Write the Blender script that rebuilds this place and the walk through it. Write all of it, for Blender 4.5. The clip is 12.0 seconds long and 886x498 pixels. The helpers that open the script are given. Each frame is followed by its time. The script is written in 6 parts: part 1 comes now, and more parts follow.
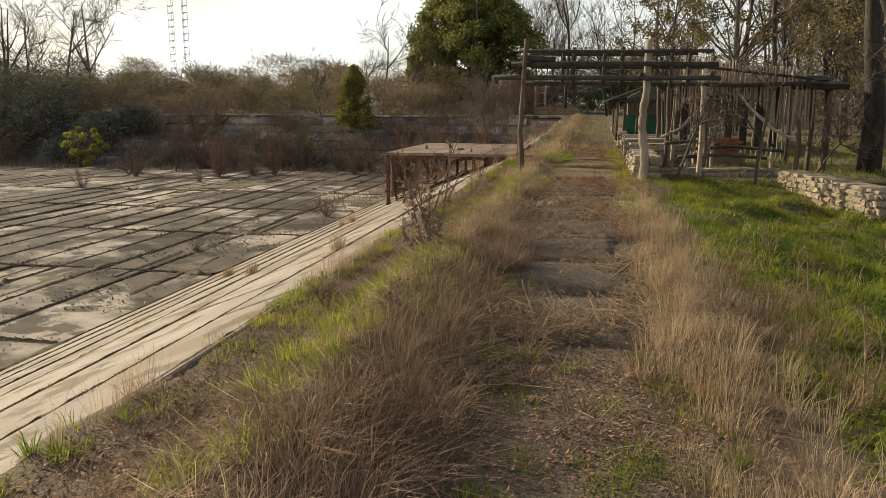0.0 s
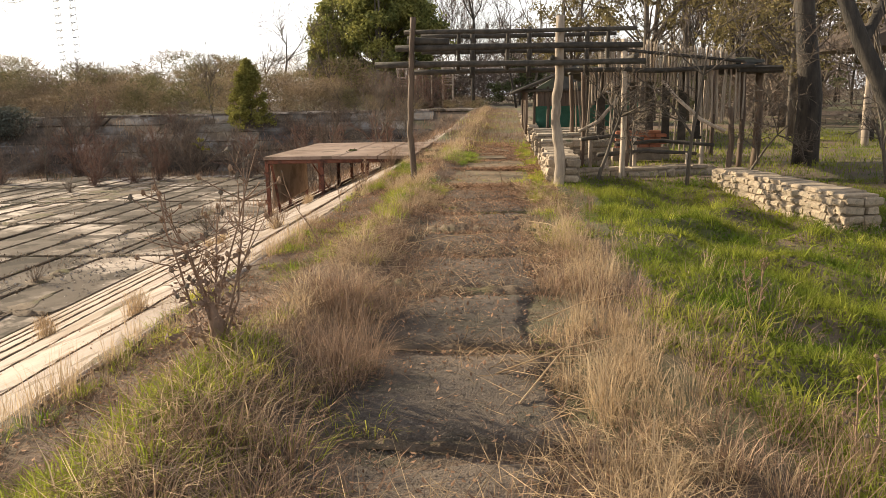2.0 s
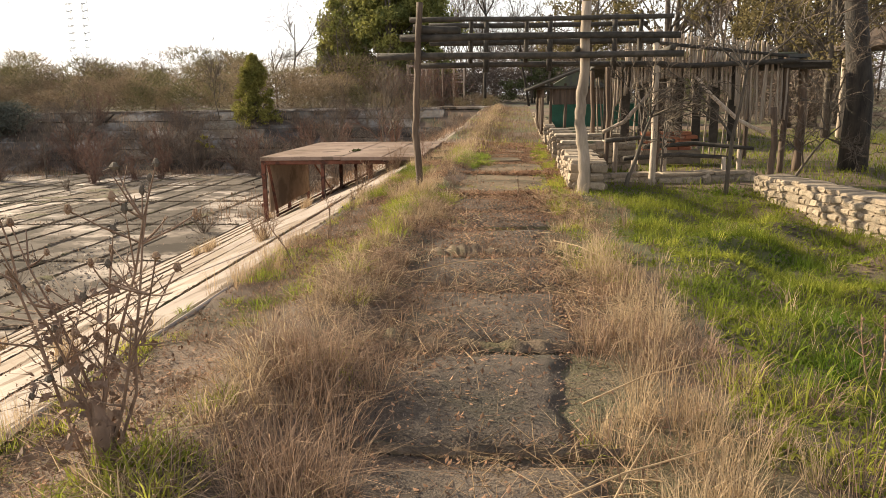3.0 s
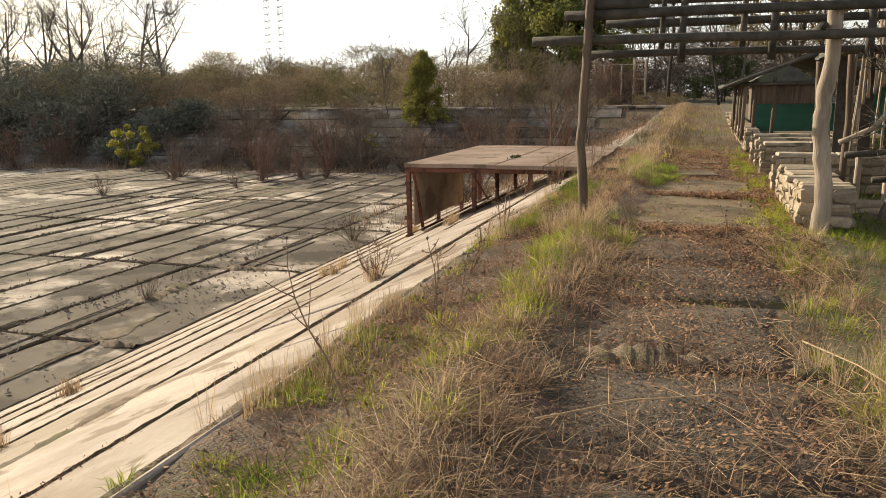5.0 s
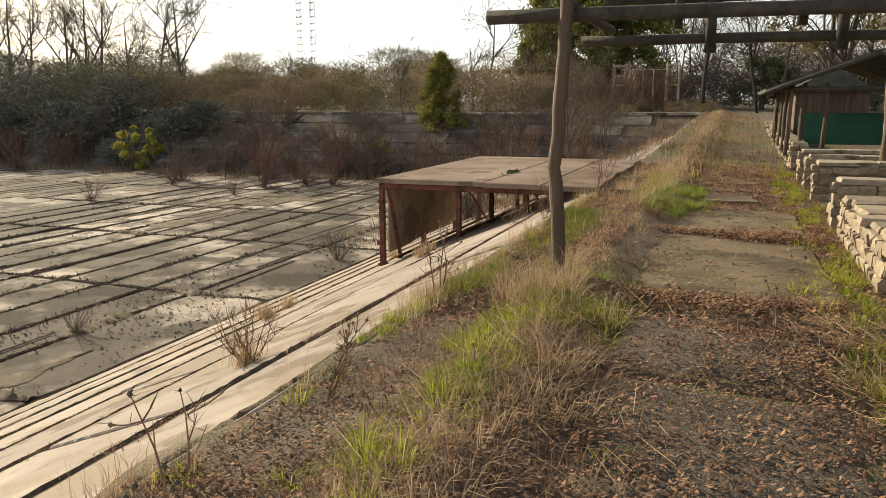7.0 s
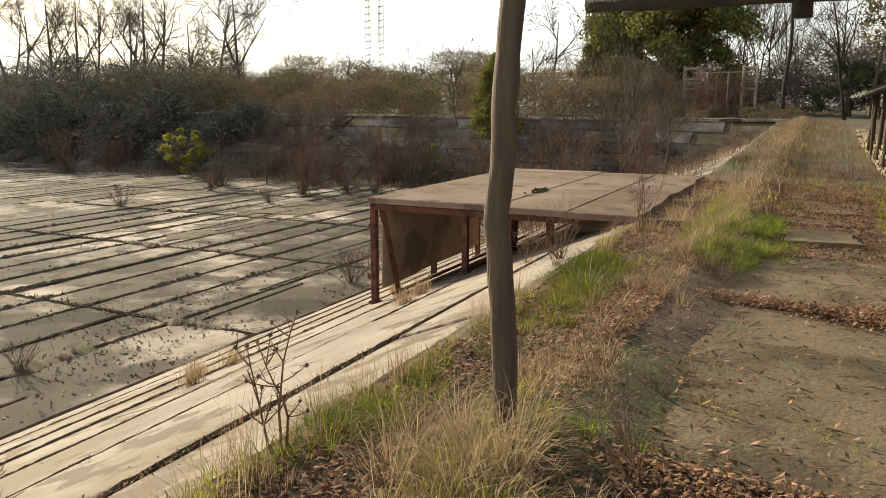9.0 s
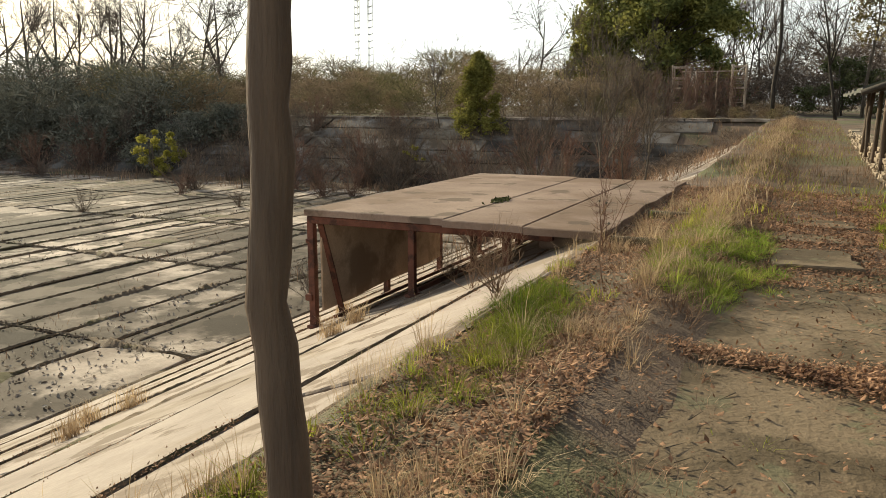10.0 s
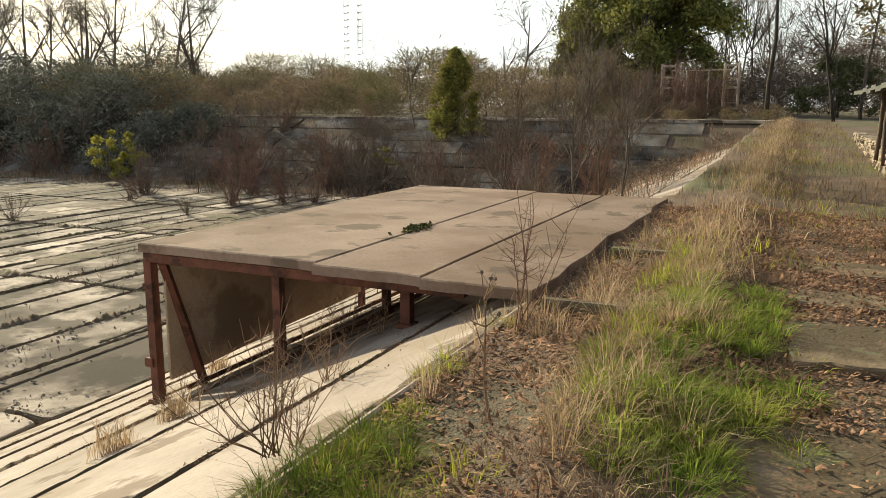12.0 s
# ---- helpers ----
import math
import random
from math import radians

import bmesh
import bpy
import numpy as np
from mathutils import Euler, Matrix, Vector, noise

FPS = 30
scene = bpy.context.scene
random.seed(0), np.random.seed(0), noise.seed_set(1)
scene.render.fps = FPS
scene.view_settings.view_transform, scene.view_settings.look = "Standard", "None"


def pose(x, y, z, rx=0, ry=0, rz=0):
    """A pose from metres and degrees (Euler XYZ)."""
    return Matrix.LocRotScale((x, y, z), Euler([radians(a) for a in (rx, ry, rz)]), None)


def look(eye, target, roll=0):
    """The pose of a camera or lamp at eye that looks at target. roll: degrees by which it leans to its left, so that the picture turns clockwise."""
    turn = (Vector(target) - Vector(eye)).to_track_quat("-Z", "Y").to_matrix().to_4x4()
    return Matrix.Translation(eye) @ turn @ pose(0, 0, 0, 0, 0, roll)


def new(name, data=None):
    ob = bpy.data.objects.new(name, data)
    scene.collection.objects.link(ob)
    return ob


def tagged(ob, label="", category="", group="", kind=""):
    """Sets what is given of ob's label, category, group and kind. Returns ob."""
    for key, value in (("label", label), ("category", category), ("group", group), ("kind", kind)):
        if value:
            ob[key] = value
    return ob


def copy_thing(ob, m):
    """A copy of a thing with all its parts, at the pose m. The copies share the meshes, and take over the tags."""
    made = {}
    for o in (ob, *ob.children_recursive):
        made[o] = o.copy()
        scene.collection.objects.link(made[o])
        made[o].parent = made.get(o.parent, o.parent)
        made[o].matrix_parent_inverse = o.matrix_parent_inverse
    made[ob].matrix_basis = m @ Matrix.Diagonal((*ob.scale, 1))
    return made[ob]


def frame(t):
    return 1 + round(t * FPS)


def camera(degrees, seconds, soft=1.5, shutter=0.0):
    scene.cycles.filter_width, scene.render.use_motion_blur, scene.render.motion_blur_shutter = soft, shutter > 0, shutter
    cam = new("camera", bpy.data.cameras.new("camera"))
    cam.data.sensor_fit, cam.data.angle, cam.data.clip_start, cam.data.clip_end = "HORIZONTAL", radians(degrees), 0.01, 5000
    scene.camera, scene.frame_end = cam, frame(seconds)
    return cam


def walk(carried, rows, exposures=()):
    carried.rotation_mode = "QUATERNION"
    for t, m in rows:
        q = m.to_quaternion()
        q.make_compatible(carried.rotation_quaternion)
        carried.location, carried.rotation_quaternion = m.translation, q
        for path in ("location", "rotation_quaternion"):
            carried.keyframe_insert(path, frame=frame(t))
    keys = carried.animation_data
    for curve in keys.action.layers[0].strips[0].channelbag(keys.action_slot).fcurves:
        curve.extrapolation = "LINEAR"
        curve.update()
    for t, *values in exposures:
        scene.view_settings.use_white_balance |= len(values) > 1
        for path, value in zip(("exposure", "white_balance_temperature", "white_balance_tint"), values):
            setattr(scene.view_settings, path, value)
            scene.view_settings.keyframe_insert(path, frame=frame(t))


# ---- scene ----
cam = camera(60.2, 12.0, soft=0.6)
METRES, EYE, TILT, LEAN, TURN = 17.5, 1.52, -10.7, 0.0, 11.2
ROWS = [
    (0.0, 0.0, 0.0, 0.0, -0.0, 0.0, 0.0),
    (0.5, 0.012, 0.0411, 0.009, -3.18, -0.19, 1.37),
    (1.0, 0.0231, 0.0818, 0.0173, -5.23, -0.38, 2.19),
    (1.5, 0.0337, 0.1237, 0.0235, -7.02, -0.57, 2.63),
    (2.0, 0.0387, 0.1638, 0.0311, -6.16, -0.6, 2.43),
    (2.5, 0.0447, 0.2054, 0.0372, -5.99, -0.68, 2.13),
    (4.5, 0.0589, 0.3649, 0.0687, 2.32, -0.78, 0.65),
    (5.0, 0.0659, 0.4057, 0.075, 7.25, -0.71, -0.45),
    (5.5, 0.0741, 0.4473, 0.0814, 10.82, -0.67, -1.32),
    (6.0, 0.0842, 0.4869, 0.088, 8.49, -0.5, -1.29),
    (6.5, 0.0916, 0.5265, 0.0952, 8.67, -0.46, -1.39),
    (7.0, 0.0988, 0.568, 0.1031, 9.55, -0.42, -1.57),
    (9.0, 0.1227, 0.7294, 0.1316, 14.53, -0.31, -2.8),
    (9.5, 0.1298, 0.7681, 0.139, 13.49, -0.26, -2.72),
    (10.0, 0.1372, 0.8077, 0.1457, 13.96, -0.25, -2.57),
    (10.5, 0.1433, 0.8481, 0.1537, 11.08, -0.16, -2.14),
    (11.0, 0.1483, 0.8879, 0.1606, 11.22, -0.17, -2.19),
    (11.5, 0.1521, 0.9286, 0.167, 12.78, -0.21, -2.48),
    (12.0, 0.1547, 0.9701, 0.1739, 13.43, -0.2, -2.65),
]
walk(cam, [(t, pose(0, 0, EYE, TILT, LEAN, TURN) @ pose(METRES * x, METRES * y, METRES * z, 90 + pitch, roll, yaw)) for t, x, y, z, yaw, pitch, roll in ROWS],
     exposures=((0.0, 0.05, 6450, 5), (0.5, 0.36, 6500, 9), (1.5, 0.66, 6550, 10), (2.5, 0.78, 6550, 11), (4.5, 0.7, 6500, 6), (5.5, 0.32, 6450, 7), (7.0, 0.32, 6450, 5), (9.5, 0.28, 6400, 3), (12.0, 0.45, 6350, 1)))

# ---- light ----
SUN_EL, SUN_AZ = 22.0, -63.0
el, az = radians(SUN_EL), radians(SUN_AZ)
sun_dir = Vector((math.sin(az) * math.cos(el), math.cos(az) * math.cos(el), math.sin(el)))
sun = new("sun", bpy.data.lights.new("sun", "SUN"))
sun.data.energy, sun.data.angle, sun.data.color = 5.6, radians(0.6), (1.0, 0.845, 0.60)
sun.matrix_world = look(sun_dir * 200, (0, 0, 0))
world = bpy.data.worlds.new("world")
scene.world = world
world.use_nodes = True
wn = world.node_tree
sky = wn.nodes.new("ShaderNodeTexSky")
sky.sky_type, sky.sun_disc = "NISHITA", False
sky.sun_elevation, sky.sun_rotation = el, az
sky.air_density, sky.dust_density, sky.ozone_density = 1.0, 2.5, 1.0
wn.nodes["Background"].inputs["Strength"].default_value = 0.075
# thin bright cloud veil over the blue
geo_n = wn.nodes.new("ShaderNodeTexCoord")
cl = wn.nodes.new("ShaderNodeTexNoise")
cl.inputs["Scale"].default_value, cl.inputs["Detail"].default_value = 2.2, 6.0
stretch = wn.nodes.new("ShaderNodeMapping")
stretch.inputs["Scale"].default_value = (1, 1, 3.0)
ramp = wn.nodes.new("ShaderNodeMapRange")
ramp.inputs["From Min"].default_value, ramp.inputs["From Max"].default_value = 0.30, 0.58
ramp.inputs["To Min"].default_value, ramp.inputs["To Max"].default_value = 0.25, 0.95
mixc = wn.nodes.new("ShaderNodeMix")
mixc.data_type = "RGBA"
mixc.inputs["B"].default_value = (16.8, 16.6, 16.2, 1)
wn.links.new(geo_n.outputs["Generated"], stretch.inputs["Vector"])
wn.links.new(stretch.outputs["Vector"], cl.inputs["Vector"])
wn.links.new(cl.outputs["Fac"], ramp.inputs["Value"])
# the veil thins out towards the zenith
up = wn.nodes.new("ShaderNodeSeparateXYZ")
wn.links.new(geo_n.outputs["Generated"], up.inputs["Vector"])
low = wn.nodes.new("ShaderNodeMapRange")
for key, val in zip(("From Min", "From Max", "To Min", "To Max"), (0.06, 0.5, 1.0, 0.16)):
    low.inputs[key].default_value = val
wn.links.new(up.outputs["Z"], low.inputs["Value"])
veil = wn.nodes.new("ShaderNodeMath")
veil.operation = "MULTIPLY"
wn.links.new(ramp.outputs["Result"], veil.inputs[0])
wn.links.new(low.outputs["Result"], veil.inputs[1])
wn.links.new(veil.outputs["Value"], mixc.inputs["Factor"])
wn.links.new(sky.outputs["Color"], mixc.inputs["A"])
wn.links.new(mixc.outputs["Result"], wn.nodes["Background"].inputs["Color"])


# ---- materials ----
def surface(name, dark, light, scale=3.0, fine=40.0, rough=0.9, bump=0.3, metal=0.0, island=0.0, rand=0.0,
            stain=None, stain_scale=0.35, stain_at=0.55, grime=None, glow_through=0.0, stretch_z=1.0, wall_of=None, gloss=0.5):
    """Two scales of noise between two colours, stains of a third, relief, and variation piece by piece."""
    m = bpy.data.materials.new(name)
    m.use_nodes = True
    nt = m.node_tree
    N, L = nt.nodes, nt.links
    bsdf = N["Principled BSDF"]
    co = N.new("ShaderNodeTexCoord")
    mp = N.new("ShaderNodeMapping")
    mp.inputs["Scale"].default_value = (1, 1, stretch_z)
    g = N.new("ShaderNodeNewGeometry")
    L.new(g.outputs["Position"] if wall_of else co.outputs["Object"], mp.inputs["Vector"])

    def noise_at(s, detail=5.0):
        n = N.new("ShaderNodeTexNoise")
        n.inputs["Scale"].default_value, n.inputs["Detail"].default_value = s, detail
        n.inputs["Roughness"].default_value = 0.6
        L.new(mp.outputs["Vector"], n.inputs["Vector"])
        return n.outputs["Fac"]

    def span(v, a, b, c=0.0, d=1.0):
        r = N.new("ShaderNodeMapRange")
        for key, x in zip(("From Min", "From Max", "To Min", "To Max"), (a, b, c, d)):
            r.inputs[key].default_value = x
        L.new(v, r.inputs["Value"])
        return r.outputs["Result"]

    def blend(f, a, b):
        x = N.new("ShaderNodeMix")
        x.data_type = "RGBA"
        L.new(f, x.inputs["Factor"])
        for s, v in (("A", a), ("B", b)):
            if isinstance(v, tuple):
                x.inputs[s].default_value = (*v, 1)
            else:
                L.new(v, x.inputs[s])
        return x.outputs["Result"]

    def value(col, f, lo, hi):
        h = N.new("ShaderNodeHueSaturation")
        L.new(col, h.inputs["Color"])
        L.new(span(f, 0, 1, lo, hi), h.inputs["Value"])
        return h.outputs["Color"]

    big, small = noise_at(scale), noise_at(fine, 3.0)
    col = blend(span(big, 0.32, 0.68), dark, light)
    col = value(col, small, 0.72, 1.28)
    if stain:
        col = blend(span(noise_at(stain_scale, 6.0), stain_at - 0.04, stain_at + 0.05, 0.0, 0.85), col, stain)
    if grime:
        col = blend(span(noise_at(grime[1], 7.0), grime[2] - 0.02, grime[2] + 0.03, 0.0, 0.8), col, grime[0])
    if island:
        col = value(col, g.outputs["Random Per Island"], 1 - island, 1 + island)
    if rand:
        o = N.new("ShaderNodeObjectInfo")
        col = value(col, o.outputs["Random"], 1 - rand, 1 + rand)
    L.new(col, bsdf.inputs["Base Color"])
    bsdf.inputs["Metallic"].default_value = metal
    bsdf.inputs["Specular IOR Level"].default_value = gloss
    L.new(span(small, 0.2, 0.8, max(rough - 0.12, 0.05), min(rough + 0.1, 1)), bsdf.inputs["Roughness"])
    if bump:
        b = N.new("ShaderNodeBump")
        b.inputs["Strength"].default_value, b.inputs["Distance"].default_value = bump, 0.02
        L.new(small, b.inputs["Height"])
        L.new(b.outputs["Normal"], bsdf.inputs["Normal"])
    if glow_through:
        bsdf.inputs["Specular IOR Level"].default_value = 0.15
        t = N.new("ShaderNodeBsdfTranslucent")
        L.new(col, t.inputs["Color"])
        mix = N.new("ShaderNodeMixShader")
        mix.inputs["Fac"].default_value = glow_through
        L.new(bsdf.outputs["BSDF"], mix.inputs[1])
        L.new(t.outputs["BSDF"], mix.inputs[2])
        L.new(mix.outputs["Shader"], N["Material Output"].inputs["Surface"])
    return m


EARTH = surface("earth", (0.105, 0.07, 0.047), (0.21, 0.146, 0.1), 1.3, 60, 0.95, 0.9, stain=(0.10, 0.085, 0.05), stain_scale=0.6, grime=((0.115, 0.12, 0.045), 0.11, 0.53))
# Dark blotches hold slab dirt and also tree shade painted into the colour.
BASIN_CONCRETE = surface("basin_concrete", (0.23, 0.185, 0.15), (0.58, 0.49, 0.41), 0.9, 22, 0.93, 0.4, rand=0.28,
                         stain=(0.085, 0.068, 0.052), stain_scale=0.26, stain_at=0.48, grime=((0.06, 0.048, 0.037), 0.75, 0.535), wall_of=True, gloss=0.12)
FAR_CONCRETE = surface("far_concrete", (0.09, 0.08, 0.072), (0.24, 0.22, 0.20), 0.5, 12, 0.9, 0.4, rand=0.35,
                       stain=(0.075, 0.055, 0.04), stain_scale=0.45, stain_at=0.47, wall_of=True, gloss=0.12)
SLOPE_CONCRETE = surface("slope_concrete", (0.265, 0.213, 0.18), (0.415, 0.348, 0.298), 0.9, 26, 0.85, 0.3, rand=0.08,
                         stain=(0.25, 0.195, 0.145), stain_scale=0.7, stain_at=0.54, grime=((0.15, 0.105, 0.072), 1.6, 0.565), wall_of=True, gloss=0.2)
PATH_CONCRETE = surface("path_concrete", (0.13, 0.095, 0.06), (0.24, 0.182, 0.12), 1.6, 30, 0.9, 0.45, rand=0.15,
                        stain=(0.09, 0.068, 0.042), stain_scale=1.4, stain_at=0.53, grime=((0.15, 0.14, 0.085), 3.0, 0.6), wall_of=True, gloss=0.2)
GRAVEL = surface("gravel", (0.09, 0.068, 0.05), (0.18, 0.138, 0.103), 2.2, 90, 0.95, 1.0, rand=0.12, stain=(0.09, 0.075, 0.05),
                 stain_scale=2.0, stain_at=0.58, wall_of=True)
DECK = surface("deck_concrete", (0.225, 0.158, 0.122), (0.34, 0.25, 0.197), 0.8, 24, 0.92, 0.35, rand=0.08,
               stain=(0.2, 0.135, 0.095), stain_scale=0.55, stain_at=0.52, grime=((0.13, 0.095, 0.07), 1.7, 0.6), wall_of=True, gloss=0.15)
RUST = surface("rusty_paint", (0.10, 0.035, 0.02), (0.20, 0.075, 0.045), 6, 60, 0.75, 0.5, metal=0.2, stain=(0.05, 0.022, 0.014), stain_scale=5)
PANEL = surface("panel_brown", (0.42, 0.3, 0.2), (0.58, 0.44, 0.31), 1.6, 40, 0.7, 0.2, stain=(0.27, 0.19, 0.125), stain_scale=1.2)
STONE = surface("lime_stone", (0.25, 0.195, 0.14), (0.42, 0.335, 0.24), 7, 45, 0.9, 0.7, rand=0.25, stain=(0.2, 0.17, 0.12), stain_scale=5, stain_at=0.6)
MORTAR = surface("mortar", (0.17, 0.135, 0.098), (0.3, 0.24, 0.175), 6, 60, 0.95, 0.8)
CAPSTONE = surface("wall_cap", (0.27, 0.22, 0.165), (0.5, 0.42, 0.32), 4, 50, 0.9, 0.5, stain=(0.08, 0.10, 0.05), stain_scale=3)
GREYWOOD = surface("weathered_wood", (0.24, 0.185, 0.135), (0.56, 0.46, 0.36), 9, 70, 0.85, 0.6, rand=0.3, stretch_z=0.12)
DARKWOOD = surface("dark_logs", (0.032, 0.028, 0.022), (0.085, 0.07, 0.055), 8, 60, 0.85, 0.6, rand=0.2)
POSTWOOD = surface("post_wood", (0.065, 0.042, 0.028), (0.17, 0.115, 0.076), 10, 70, 0.8, 0.7, stretch_z=0.1)
PALEWOOD = surface("pale_bleached_wood", (0.19, 0.145, 0.105), (0.43, 0.345, 0.265), 9, 70, 0.8, 0.6, stretch_z=0.12)
ROOFING = surface("roof_felt", (0.055, 0.055, 0.05), (0.12, 0.115, 0.10), 3, 40, 0.9, 0.5, stain=(0.10, 0.11, 0.06), stain_scale=1.5)
# green of the lens flare over the pavilion, put into a surface colour
FLAREGREEN = surface("flare_green", (0.03, 0.13, 0.085), (0.05, 0.20, 0.13), 2, 30, 0.6, 0.2)
BRICKRED = surface("red_brick", (0.28, 0.10, 0.055), (0.42, 0.17, 0.09), 6, 50, 0.9, 0.5, rand=0.2)
BARK = surface("bark", (0.05, 0.04, 0.031), (0.18, 0.145, 0.11), 6, 45, 0.95, 1.0, stretch_z=0.25)
DARKBARK = surface("dark_bark", (0.02, 0.017, 0.014), (0.075, 0.06, 0.047), 7, 40, 0.95, 1.0, stretch_z=0.25)
PALEBARK = surface("pale_bark", (0.05, 0.04, 0.031), (0.18, 0.145, 0.11), 6, 45, 0.95, 0.9, stretch_z=0.25)
TWIG = surface("twigs", (0.1, 0.073, 0.055), (0.22, 0.165, 0.125), 3, 20, 0.95, 0.0, island=0.4)
REDTWIG = surface("reddish_twigs", (0.14, 0.075, 0.052), (0.26, 0.15, 0.105), 3, 20, 0.95, 0.0, island=0.35)
SCRUB = surface("scrub", (0.15, 0.108, 0.075), (0.33, 0.25, 0.165), 0.09, 1.2, 0.95, 0.0, island=0.5, stain=(0.17, 0.16, 0.075),
                stain_scale=0.12, stain_at=0.52, glow_through=0.25, wall_of=True)
THICKET = surface("dark_thicket", (0.12, 0.125, 0.1), (0.25, 0.235, 0.18), 0.3, 3, 0.95, 0.0, island=0.4, glow_through=0.1)
NEEDLES = surface("conifer_leaves", (0.12, 0.145, 0.05), (0.38, 0.35, 0.1), 0.5, 4, 0.8, 0.0, island=0.45, glow_through=0.32)
OLIVE = surface("olive_leaves", (0.13, 0.13, 0.035), (0.34, 0.31, 0.085), 0.9, 6, 0.85, 0.0, island=0.4, glow_through=0.35)
YELLOWLEAF = surface("yellow_leaves", (0.19, 0.18, 0.03), (0.44, 0.4, 0.09), 1.5, 6, 0.85, 0.0, island=0.3, glow_through=0.4)
SPARSE = surface("brown_olive_leaves", (0.10, 0.085, 0.035), (0.24, 0.19, 0.09), 0.9, 6, 0.85, 0.0, island=0.45, glow_through=0.3)
IVY = surface("ivy_leaves", (0.08, 0.1, 0.045), (0.2, 0.2, 0.09), 1, 6, 0.7, 0.0, island=0.4, glow_through=0.45)
LAWN = surface("lawn_blades", (0.085, 0.145, 0.016), (0.32, 0.32, 0.05), 0.75, 3, 0.8, 0.0, island=0.35, glow_through=0.45, wall_of=True)
GREENGRASS = surface("green_tufts", (0.17, 0.24, 0.022), (0.5, 0.46, 0.09), 1.5, 5, 0.8, 0.0, island=0.35, glow_through=0.45, wall_of=True)
CLUMP = surface("lush_grass", (0.15, 0.26, 0.028), (0.42, 0.45, 0.09), 1.8, 5, 0.8, 0.0, island=0.35, glow_through=0.5, wall_of=True)
STRAW = surface("straw", (0.36, 0.25, 0.15), (0.62, 0.48, 0.31), 1.2, 6, 0.85, 0.0, island=0.35, glow_through=0.35, wall_of=True)
DRYBROWN = surface("dead_weeds", (0.19, 0.12, 0.08), (0.4, 0.275, 0.185), 1.5, 6, 0.9, 0.0, island=0.4, glow_through=0.2, wall_of=True)
LEAF = surface("dead_leaves", (0.13, 0.068, 0.042), (0.46, 0.275, 0.165), 4, 20, 0.85, 0.0, island=0.5, glow_through=0.1)
SOIL = surface("joint_soil", (0.095, 0.066, 0.043), (0.25, 0.182, 0.12), 5, 70, 0.95, 1.0, stain=(0.12, 0.11, 0.045), stain_scale=1.2, stain_at=0.58, wall_of=True)
THISTLE = surface("thistle_stalk", (0.14, 0.088, 0.06), (0.32, 0.21, 0.145), 12, 60, 0.9, 0.3, stretch_z=0.3)
MOSS = surface("moss", (0.07, 0.08, 0.02), (0.16, 0.15, 0.05), 8, 60, 0.95, 0.8, island=0.3)
PEBBLE = surface("pebbles", (0.24, 0.205, 0.17), (0.46, 0.4, 0.34), 20, 60, 0.9, 0.0, island=0.45)
CHIP = surface("gravel_chips", (0.085, 0.063, 0.048), (0.23, 0.18, 0.14), 20, 60, 0.95, 0.0, island=0.5)
STEEL = surface("mast_steel", (0.45, 0.45, 0.46), (0.6, 0.6, 0.61), 1, 10, 0.6, 0.0, metal=0.3)
REDROOF = surface("rusty_roof", (0.05, 0.035, 0.028), (0.11, 0.075, 0.055), 2, 30, 0.8, 0.3)

RNG = np.random.default_rng(7)


